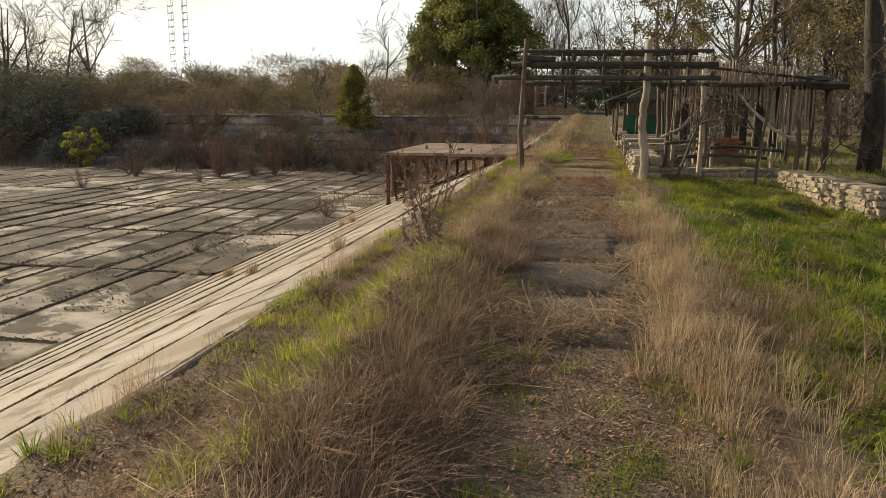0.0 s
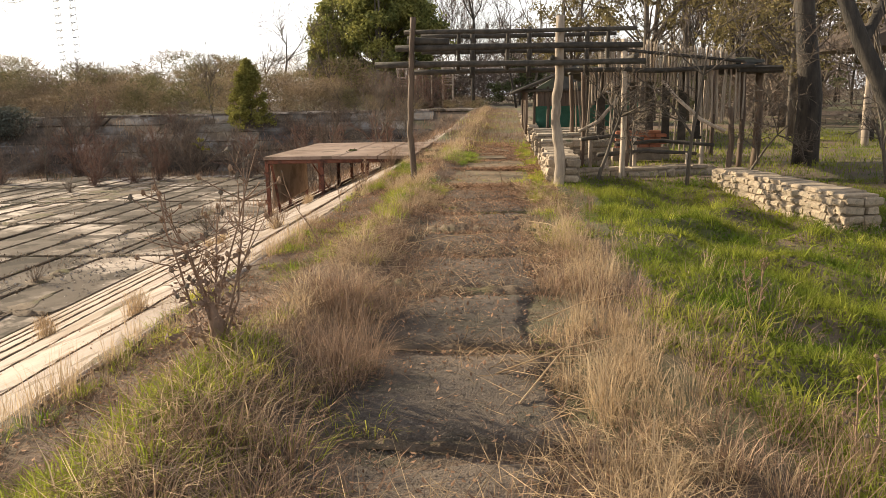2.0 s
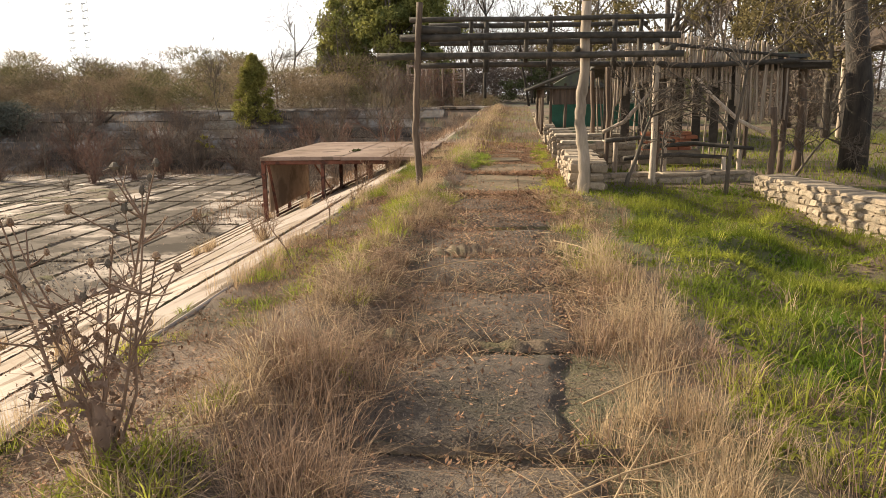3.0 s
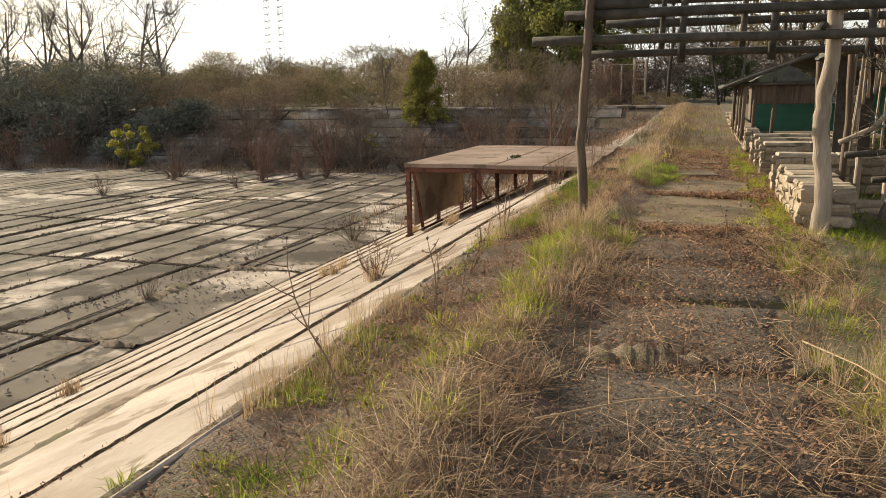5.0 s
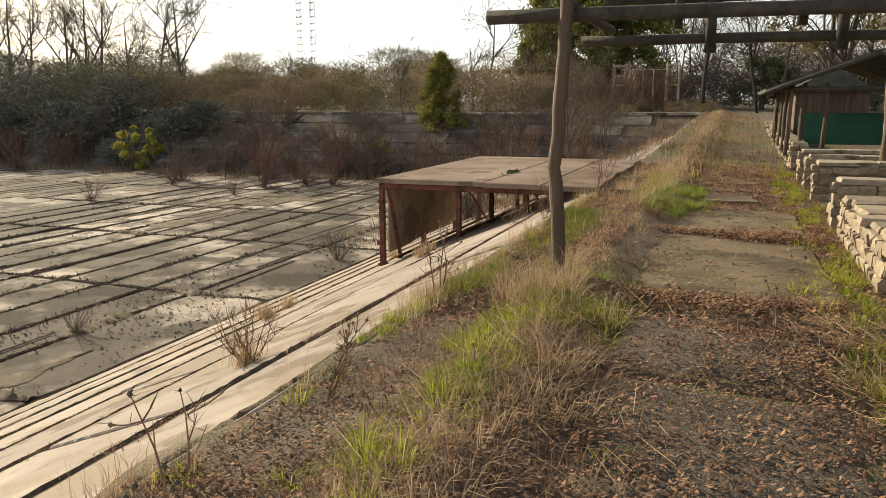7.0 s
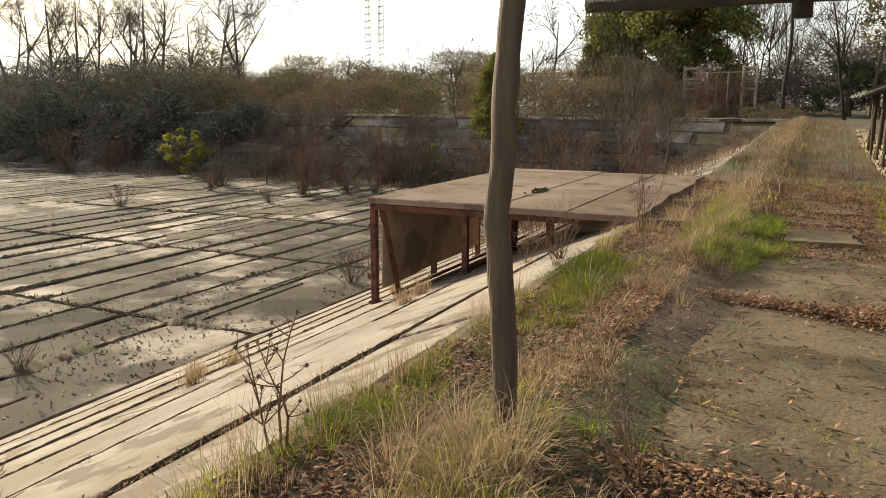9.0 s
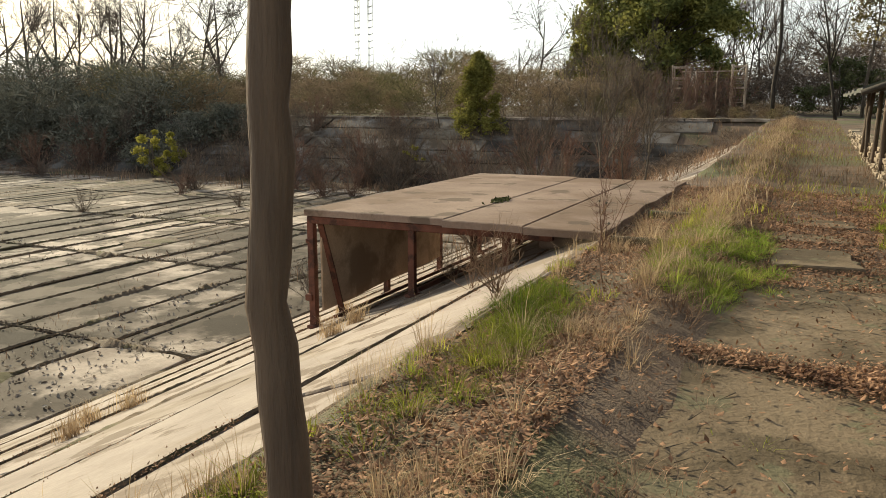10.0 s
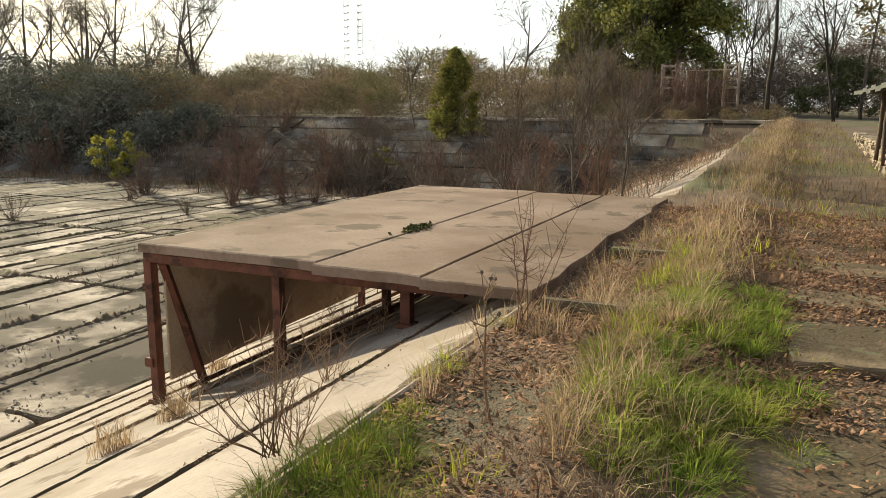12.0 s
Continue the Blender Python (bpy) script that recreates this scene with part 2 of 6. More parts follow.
# ---- mesh building ----
class Shape:
    """Gathers vertices and faces of one mesh."""

    def __init__(self):
        self.v, self.f = [], []

    def add(self, verts, faces):
        n = len(self.v)
        self.v.extend(tuple(p) for p in verts)
        self.f.extend(tuple(i + n for i in f) for f in faces)
        return self

    def block(self, centre, size, bevel=0.01, m=None, rough=0.0, rng=None):
        """A box with its upper and lower edges chamfered; rough moves the corners at random."""
        cx, cy, cz = centre
        hx, hy, hz = (s / 2 for s in size)
        b = min(bevel, hx * 0.8, hy * 0.8, hz * 0.8)
        pts = []
        for z, i in ((-hz, b), (-hz + b, 0), (hz - b, 0), (hz, b)):
            for sx, sy in ((-1, -1), (1, -1), (1, 1), (-1, 1)):
                p = Vector((sx * (hx - i), sy * (hy - i), z))
                if rough:
                    p += Vector(rng.uniform(-rough, rough, 3))
                p += Vector(centre)
                pts.append(m @ p if m else p)
        faces = [(3, 2, 1, 0), (12, 13, 14, 15)]
        for r in range(3):
            for i in range(4):
                j = (i + 1) % 4
                faces.append((r * 4 + i, r * 4 + j, r * 4 + 4 + j, r * 4 + 4 + i))
        return self.add(pts, faces)

    def tube(self, points, radii, sides=6, cap=True, lumpy=0.0, rng=None):
        """A tapered tube along points."""
        pts = [Vector(p) for p in points]
        n = len(pts)
        ref = Vector((0.31, 0.77, 0.55))
        verts, faces = [], []
        for i, p in enumerate(pts):
            d = (pts[min(i + 1, n - 1)] - pts[max(i - 1, 0)]).normalized()
            a = d.cross(ref)
            a = a.normalized() if a.length > 1e-4 else d.orthogonal().normalized()
            b = d.cross(a)
            for k in range(sides):
                w = 2 * math.pi * k / sides
                r = radii[i] * (1 + (rng.uniform(-lumpy, lumpy) if lumpy else 0))
                verts.append(p + a * (math.cos(w) * r) + b * (math.sin(w) * r))
        for i in range(n - 1):
            for k in range(sides):
                j = (k + 1) % sides
                faces.append((i * sides + k, i * sides + j, (i + 1) * sides + j, (i + 1) * sides + k))
        if cap:
            faces.append(tuple(range(sides - 1, -1, -1)))
            faces.append(tuple((n - 1) * sides + k for k in range(sides)))
        return self.add(verts, faces)

    def mesh(self, name, smooth=False):
        me = bpy.data.meshes.new(name)
        me.from_pydata(self.v, [], self.f)
        if smooth:
            me.polygons.foreach_set("use_smooth", [True] * len(me.polygons))
        me.update()
        return me


def tri_mesh(name, verts, tris):
    """A mesh of triangles from arrays."""
    me = bpy.data.meshes.new(name)
    me.vertices.add(len(verts))
    me.vertices.foreach_set("co", np.ascontiguousarray(verts, np.float32).ravel())
    me.loops.add(len(tris) * 3)
    me.loops.foreach_set("vertex_index", np.ascontiguousarray(tris, np.int32).ravel())
    me.polygons.add(len(tris))
    me.polygons.foreach_set("loop_start", np.arange(0, len(tris) * 3, 3, dtype=np.int32))
    me.update(calc_edges=True)
    return me


def part(name, shape, material, parent=None, label="", smooth=False, at=None):
    me = shape.mesh(name, smooth) if isinstance(shape, Shape) else shape
    if not me.materials:
        me.materials.append(material)
    ob = new(name, me)
    if parent:
        ob.parent = parent
    if at is not None:
        ob.matrix_local = at
    return tagged(ob, label)


def thing(name, label, category, group="", at=None, kind=""):
    ob = tagged(new(name), label, category, group, kind)
    ob.empty_display_size = 0.2
    if at is not None:
        ob.matrix_world = at
    return ob


def stuff(name, verts, tris, material, label, category):
    ob = part(name, tri_mesh(name, verts, tris), material)
    return tagged(ob, label, category, kind="stuff")


def blades(x, y, z, h, w, lean, rng, droop=0.35, a=None):
    """Curved tapering blades: arrays of foot, height, width and lean."""
    n = len(x)
    a = rng.uniform(0, 2 * np.pi, n) if a is None else a
    face = a + np.pi / 2 + rng.uniform(-0.7, 0.7, n)
    dx, dy = np.cos(a) * lean * h, np.sin(a) * lean * h
    wx, wy = np.cos(face) * w / 2, np.sin(face) * w / 2
    foot = np.stack([x, y, z], 1)
    side = np.stack([wx, wy, np.zeros(n)], 1)
    mid = foot + np.stack([dx * 0.35, dy * 0.35, h * 0.6], 1)
    tip = foot + np.stack([dx, dy, h * (1 - droop * np.minimum(lean, 1) * rng.uniform(0.3, 1, n))], 1)
    v = np.stack([foot - side, foot + side, mid + side * 0.75, mid - side * 0.75, tip], 1).reshape(-1, 3)
    t = np.array([[0, 1, 2], [0, 2, 3], [3, 2, 4]])
    return v, (np.arange(n)[:, None, None] * 5 + t[None]).reshape(-1, 3)


def spikes(p, d, r, rng):
    """Thin three-sided twigs from p along d, of foot radius r."""
    n = len(p)
    ref = rng.normal(size=(n, 3))
    a = np.cross(d, ref)
    a /= np.linalg.norm(a, axis=1)[:, None] + 1e-9
    b = np.cross(d, a)
    b /= np.linalg.norm(b, axis=1)[:, None] + 1e-9
    r = r[:, None]
    v = np.stack([p + a * r, p - a * r * 0.5 + b * r * 0.87, p - a * r * 0.5 - b * r * 0.87, p + d], 1).reshape(-1, 3)
    t = np.array([[0, 1, 3], [1, 2, 3], [2, 0, 3]])
    return v, (np.arange(n)[:, None, None] * 4 + t[None]).reshape(-1, 3)


def twigs_at(p, d, r, rng):
    """Hair-thin far twigs, one tapering triangle each, from p along d."""
    n = len(p)
    a = np.cross(d, rng.normal(size=(n, 3)))
    a /= np.linalg.norm(a, axis=1)[:, None] + 1e-9
    v = np.stack([p + a * r[:, None], p - a * r[:, None], p + d], 1).reshape(-1, 3)
    return v, np.arange(3 * n).reshape(-1, 3)


def leaves(p, size, rng, flat=0.0):
    """Small folded leaves (two triangles each) at p."""
    n = len(p)
    u = rng.normal(size=(n, 3))
    u[:, 2] *= 1 - flat
    u /= np.linalg.norm(u, axis=1)[:, None]
    q = rng.normal(size=(n, 3))
    q[:, 2] *= 1 - flat
    w = np.cross(u, np.cross(q, u) if flat == 0 else np.array([0, 0, 1.0]))
    w /= np.linalg.norm(w, axis=1)[:, None] + 1e-9
    s = size[:, None]
    nrm = np.cross(u, w)
    v = np.stack([p - u * s, p + w * s * 0.5 + nrm * s * 0.18, p + u * s, p - w * s * 0.5 + nrm * s * 0.18], 1).reshape(-1, 3)
    t = np.array([[0, 1, 2], [0, 2, 3]])
    return v, (np.arange(n)[:, None, None] * 4 + t[None]).reshape(-1, 3)


def joined(*pieces):
    vs, ts, n = [], [], 0
    for v, t in pieces:
        vs.append(v)
        ts.append(t + n)
        n += len(v)
    return np.concatenate(vs), np.concatenate(ts)


# ---- the ground ----
RIM, FOOT, DEPTH, FAR_FOOT, FAR_RIM = -2.35, -9.55, -2.83, 50.5, 58.0


def smooth01(v, a, b):
    s = np.clip((v - a) / (b - a), 0, 1)
    return s * s * (3 - 2 * s)


def waves(x, y):
    """Small unevenness of the soil, up to about 1."""
    return (np.sin(1.7 * x + 0.6 * y + 1) * np.sin(1.1 * y - 0.5 * x) + 0.6 * np.sin(4.1 * x - 1.3 * y) * np.sin(3.3 * y + 0.9)
            + 0.35 * np.sin(7.9 * x + 2.1 * y) * np.sin(8.7 * y - 3.0 * x + 2)) / 1.9


def land(x, y):
    """Height of the bank, path and lawn."""
    rise = 0.6 * smooth01(y, 24, 60)
    berm = (0.11 + 0.09 * (1 - smooth01(y, 7, 10.5))) * np.exp(-((x + 1.3) / 0.38) ** 2) * smooth01(y, -2, 3)
    lawn = -0.33 * smooth01(x, 1.0, 3.4) * (1 - 0.8 * smooth01(y, 15.5, 18.5))
    hump = np.sin(2.1 * x + 0.7 * y) * np.sin(2.6 * y - 0.9 * x + 1) + 0.6 * np.sin(4.7 * x - 2.2 * y + 2) * np.sin(3.9 * y + 1.4 * x)
    lawn = lawn + 0.1 * hump * smooth01(x, 1.2, 2.2) * (1 - smooth01(y, 15, 17))
    return rise + berm + lawn + 0.035 * waves(x, y)


def basin(x, y):
    """Height of the planes of the basin."""
    side = (x - RIM) * (-DEPTH / (RIM - FOOT))
    far = DEPTH + (y - FAR_FOOT) * ((0.6 - DEPTH) / (FAR_RIM - FAR_FOOT))
    return np.maximum(np.maximum(side, far), DEPTH)


def height(x, y):
    """The ground, outside and under the slabs of the basin."""
    x, y = np.asarray(x, float), np.asarray(y, float)
    low = basin(x, y) - 0.09
    top = land(x, y)
    edge = RIM - 0.05 + 0.05 * np.sin(1.9 * y) + 0.03 * np.sin(5.3 * y + 1)
    over = np.clip((edge - x) / 0.12, 0, 1)
    inside = np.where(y < FAR_RIM, over, 0.0)
    return top * (1 - inside) + np.minimum(low, top) * inside


def grid(xs, ys):
    X, Y = np.meshgrid(xs, ys)
    v = np.stack([X.ravel(), Y.ravel(), height(X, Y).ravel()], 1)
    nx, ny = len(xs), len(ys)
    i = (np.arange(ny - 1)[:, None] * nx + np.arange(nx - 1)[None]).ravel()
    t = np.concatenate([np.stack([i, i + 1, i + nx + 1], 1), np.stack([i, i + nx + 1, i + nx], 1)])
    return v, t


xs = np.concatenate([np.linspace(-900, -70, 8), np.arange(-64, -10, 2.0), np.arange(-10, -3.2, 0.4), np.arange(-3.2, 6, 0.12),
                     np.arange(6, 30, 1.5), np.linspace(36, 900, 8)])
ys = np.concatenate([np.linspace(-900, -12, 8), np.arange(-10, 0, 0.5), np.arange(0, 30, 0.15), np.arange(30, 62, 0.75),
                     np.linspace(64, 1200, 14)])
ground = part("ground", tri_mesh("ground", *grid(xs, ys)), EARTH)
tagged(ground, "bare brown earth bank and field with dead leaves", "ground", kind="structure")
ground.data.polygons.foreach_set("use_smooth", [True] * len(ground.data.polygons))

# ---- concrete basin ----
slope_len = math.hypot(FOOT - RIM, DEPTH)
slope_turn = math.degrees(math.atan2(-DEPTH, RIM - FOOT))
basin_floor = thing("basin_floor", "cracked grey concrete slabs of an empty drained pool with dirt in the joints", "floor", kind="structure")
basin_slope = thing("basin_slope", "sloping cream concrete pool side in long worn strips", "slope", kind="structure")
far_slope = thing("basin_slope_far", "far sloping concrete pool side, dirty and overgrown", "slope", kind="structure")


def slab_mesh(name, sx, sy, sz, seed, material, edge=0.02, steps=9):
    """A slab with chipped corners and a worn edge."""
    rng = np.random.default_rng(seed)
    s = Shape()
    ring = []
    for (ax, ay), (bx, by) in (((-1, -1), (1, -1)), ((1, -1), (1, 1)), ((1, 1), (-1, 1)), ((-1, 1), (-1, -1))):
        for k in range(steps):
            u = k / steps
            chip = rng.uniform(0, edge) * rng.uniform(0.2, 1.4) if k else rng.uniform(0, edge * 3)
            ring.append(((ax + (bx - ax) * u) * sx / 2 * (1 - 2 * chip / sx), (ay + (by - ay) * u) * sy / 2 * (1 - 2 * chip / sy)))
    n = len(ring)
    v = [(x, y, -sz) for x, y in ring] + [(x, y, -0.012) for x, y in ring] + [(x * (1 - 0.025 / sx), y * (1 - 0.025 / sy), 0) for x, y in ring]
    f = []
    for r in range(2):
        for i in range(n):
            j = (i + 1) % n
            f.append((r * n + i, r * n + j, (r + 1) * n + j, (r + 1) * n + i))
    f.append(tuple(2 * n + i for i in range(n)))
    me = s.add(v, f).mesh(name)
    me.materials.append(material)
    return me


# floor slabs, 1.3 m strips along the walk, 6 m long
floor_meshes = [slab_mesh("slab", 1.3 - g, 6.0 - g, 0.12, 20 + i, BASIN_CONCRETE, 0.03) for i, g in enumerate((0.05, 0.07, 0.10, 0.06, 0.08))]
wide_mesh = slab_mesh("slab", 2.0, 5.93, 0.12, 40, BASIN_CONCRETE, 0.04)
rng = np.random.default_rng(3)
for col in range(31):
    for row in range(9):
        y = 3.0 + row * 6.0
        if y > 49:
            continue
        x = -10.6 if col == 0 else -11.65 - 1.3 * (col - 0.5)
        me = wide_mesh if col == 0 else floor_meshes[int(rng.integers(5))]
        m = pose(x, y, DEPTH + rng.uniform(-0.012, 0.015), rng.normal(0, 0.18), rng.normal(0, 0.8), rng.normal(0, 0.2) + 180 * int(rng.integers(2)))
        part("slab", me, BASIN_CONCRETE, basin_floor, at=m)
# the rest of the floor further off
far_floor = Shape()
for col in range(31, 62):
    for row in range(9):
        far_floor.block((-11.65 - 1.3 * (col - 0.5), 3.0 + row * 6.0, DEPTH - 0.06), (1.24, 5.9, 0.12), 0.012)
tagged(part("slab_field", far_floor, BASIN_CONCRETE, basin_floor), kind="stuff")

# side slope: strips with joints along the walk
STRIPS = (RIM + 0.04, -3.2, -4.45, -5.5, -6.5, -7.5, -8.5, FOOT)
scale_u = slope_len / (RIM - FOOT)
for i in range(len(STRIPS) - 1):
    a, b = STRIPS[i], STRIPS[i + 1]
    w = (a - b) * scale_u
    variants = [slab_mesh("strip", w - 0.022, 5.97, 0.14, 60 + 7 * i + k, SLOPE_CONCRETE, 0.014, 30) for k in range(3)]
    for row in range(10):
        y = -3.0 + 1.7 * (i % 3) + row * 6.0
        if y + 3 > FAR_RIM:
            continue
        x = (a + b) / 2
        z = (x - RIM) * (-DEPTH / (RIM - FOOT)) + rng.uniform(-0.008, 0.012)
        m = pose(x, y, z, rng.normal(0, 0.08), -slope_turn + rng.normal(0, 0.25), 0)
        part("strip", variants[int(rng.integers(3))], SLOPE_CONCRETE, basin_slope, at=m)



def soil_strip(start, end, width, level, seed, parent, lift=0.014, wide=1.0, step=0.07):
    """A ragged strip of soil that fills a joint, its width and height uneven; level(x, y) is the surface under it."""
    g = np.random.default_rng(seed)
    a, b = np.array(start, float), np.array(end, float)
    n = max(4, int(np.linalg.norm(b - a) / step))
    way = (b - a) / np.linalg.norm(b - a)
    side = np.array([way[1], -way[0]])
    u = np.linspace(0, 1, n)[:, None]
    mid = a + (b - a) * u
    s = np.linspace(0, np.linalg.norm(b - a), n)
    ph = g.uniform(0, 6, 4)
    swell = np.clip(np.sin(0.55 * s + ph[0]) + 0.6 * np.sin(1.7 * s + ph[1]) + 0.3 * np.sin(6.1 * s + ph[2]) - 0.7, 0, 2) * wide
    jag = 0.75 + 0.5 * g.random((n, 2))
    left = width * (0.22 + 2.6 * swell) * jag[:, 0]
    right = width * (0.22 + 1.3 * swell) * jag[:, 1]
    P = [mid - side * left[:, None], mid + side * ((right - left) / 2)[:, None], mid + side * right[:, None]]
    v = []
    for k, p in enumerate(P):
        z = level(p[:, 0], p[:, 1]) + (lift * (0.4 + g.random(n)) * (0.7 + swell) if k == 1 else -0.016)
        v.append(np.column_stack([p, z]))
    verts = np.stack(v, 1).reshape(-1, 3)
    i = np.arange(n - 1) * 3
    t = np.concatenate([np.stack([i + k, i + k + 1, i + k + 4], 1) for k in (0, 1)] + [np.stack([i + k, i + k + 4, i + k + 3], 1) for k in (0, 1)])
    return part("joint_soil", tri_mesh("joint_soil", verts, t), SOIL, parent)


def slope_level(x, y):
    return (x - RIM) * (-DEPTH / (RIM - FOOT)) + 0.012


def floor_level(x, y):
    return np.full(np.shape(x), DEPTH + 0.013)


for i, (x, w, k) in enumerate(((-2.38, 0.13, 0.6), (-3.2, 0.03, 0.3), (-4.45, 0.05, 1.1), (-5.5, 0.045, 1.2), (-6.5, 0.032, 0.6), (-7.5, 0.03, 0.5), (-8.5, 0.03, 0.6), (FOOT - 0.03, 0.07, 0.8))):
    soil_strip((x, 1.0), (x, 46.0), w, slope_level if i < 7 else floor_level, 200 + i, basin_slope, 0.015, wide=k)
for i in range(12):
    x = -11.65 - 1.3 * i
    soil_strip((x, 6.0), (x, 48.0), 0.045 if i else 0.09, floor_level, 220 + i, basin_floor, 0.035, 1.8 if i < 4 else 1.0)
for i in range(7):
    soil_strip((-9.7, 12.0 + 6 * i), (-30, 12.0 + 6 * i), 0.06, floor_level, 240 + i, basin_floor, 0.04, 1.5)

def silt_shade_level(x, y):
    return np.full(np.shape(x), DEPTH + 0.03)


# dark soil strips at the basin's lower end: silt, and tree shade laid on as colour
g = np.random.default_rng(77)
for i in range(26):
    x, y = g.uniform(-38, -15), g.uniform(30, 46)
    turn = g.normal(0, 0.25)
    soil_strip((x, y), (x + 0.3 * turn, y + 6), g.uniform(0.35, 0.8), silt_shade_level, 300 + i, basin_floor, 0.008, 0.9, 0.16)
for i in range(10):
    x, y = g.uniform(-15, -10.5), g.uniform(14, 34)
    soil_strip((x, y), (x - 0.1, y + 3.5), g.uniform(0.08, 0.2), silt_shade_level, 340 + i, basin_floor, 0.008, 1.0, 0.08)

# far slope: slabs in courses
far_len = math.hypot(FAR_RIM - FAR_FOOT, 0.6 - DEPTH)
far_turn = math.degrees(math.atan2(0.6 - DEPTH, FAR_RIM - FAR_FOOT))
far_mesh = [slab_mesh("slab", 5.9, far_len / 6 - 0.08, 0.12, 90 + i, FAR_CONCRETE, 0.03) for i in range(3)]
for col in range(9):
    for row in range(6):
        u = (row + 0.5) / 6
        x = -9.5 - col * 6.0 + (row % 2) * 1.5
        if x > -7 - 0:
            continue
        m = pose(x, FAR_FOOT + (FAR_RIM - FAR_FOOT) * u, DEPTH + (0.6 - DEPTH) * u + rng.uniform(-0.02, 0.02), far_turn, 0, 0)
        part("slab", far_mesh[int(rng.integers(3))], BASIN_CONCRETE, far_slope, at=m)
rim_far = Shape()
for col in range(14):
    rim_far.block((-3.6 - col * 6, FAR_RIM + 0.5, 0.62), (5.94, 1.0, 0.16), 0.02)
tagged(part("rim_kerb", rim_far, BASIN_CONCRETE), "pale concrete kerb along the far rim of the basin", "kerb", kind="structure")

# ---- the path ----
path = thing("path", "broken path of worn concrete and gravel plates between weeds", "path", kind="structure")
PLATES = ((5.4, 1.2), (6.75, 1.2), (8.1, 1.25), (9.5, 1.25), (10.85, 1.2), (12.2, 1.25), (13.55, 1.2), (14.85, 1.15))


def gravel_plate(sx, sy, seed, n=26):
    """A worn plate of washed gravel: slightly domed, its rim crumbled away and sunk in the soil, its face uneven."""
    g = np.random.default_rng(seed)
    u, v = np.meshgrid(np.linspace(-1, 1, n), np.linspace(-1, 1, n))
    ph = g.uniform(0, 6, 6)
    edge = np.maximum(np.abs(u), np.abs(v))
    turn = np.arctan2(v, u)
    ragged = 1 + 0.05 * np.sin(3 * turn + ph[0]) + 0.04 * np.sin(7 * turn + ph[1]) + 0.025 * np.sin(15 * turn + ph[2])
    x, y = u * sx / 2 * ragged, v * sy / 2 * ragged
    z = 0.05 * (1 - edge ** 2) - 0.075 * smooth01(edge, 0.74, 1.0)
    z += 0.003 * np.sin(9 * x + ph[3]) * np.sin(8 * y + ph[4]) + g.normal(0, 0.0028, u.shape)
    i = (np.arange(n - 1)[:, None] * n + np.arange(n - 1)[None]).ravel()
    t = np.concatenate([np.stack([i, i + 1, i + n + 1], 1), np.stack([i, i + n + 1, i + n], 1)])
    me = tri_mesh("plate", np.stack([x.ravel(), y.ravel(), z.ravel()], 1), t)
    me.materials.append(GRAVEL)
    return me


for i, (y, ln) in enumerate(PLATES):
    part("plate", gravel_plate(1.42, ln + 0.08, 120 + i), GRAVEL, path, at=pose(-0.3 + 0.06 * math.sin(i * 2.3), y, 0.012 + 0.006 * math.sin(3 * i), 0.3 * math.sin(i), 0.4 * math.cos(2 * i), 2 * math.sin(1.7 * i)))


def path_top(x, y):
    """The ground with the domed plates on it."""
    z = height(x, y)
    for py, ln in PLATES:
        e = np.maximum(np.abs(x + 0.3) / 0.71, np.abs(y - py) / (ln / 2 + 0.04))
        z = np.where(e < 0.95, np.maximum(z, 0.01 + 0.05 * (1 - e ** 2)), z)
    return np.where((np.abs(x + 0.4) < 0.9) & (y > 15.95) & (y < 20.9), np.maximum(z, 0.04), z)


for i, (x, y, sx, sy, turn) in enumerate(((-0.46, 17.35, 1.95, 2.8, 1.5), (-0.36, 19.86, 1.7, 2.12, 1),
                                          (-0.32, 22.2, 0.75, 0.9, 6), (-0.35, 23.35, 0.85, 0.55, -3), (-0.35, 24.5, 1.0, 0.6, 2), (-1.28, 18.6, 0.3, 1.6, 3))):
    part("plate", slab_mesh("plate", sx, sy, 0.1, 140 + i, PATH_CONCRETE, 0.05), PATH_CONCRETE, path,
         at=pose(x, y, 0.036 + 0.6 * float(smooth01(y, 24, 60)), -0.2, 0.1, turn))

for i, y in enumerate((4.75, 6.1, 7.42, 8.8, 10.18, 11.52, 12.88, 14.2, 15.45)):
    soil_strip((-1.0, y + 0.04 * math.sin(i)), (0.42, y - 0.05 * math.sin(2 * i)), 0.07, lambda x, y: np.full(np.shape(x), 0.022), 260 + i, path, 0.035, 1.3, 0.04)

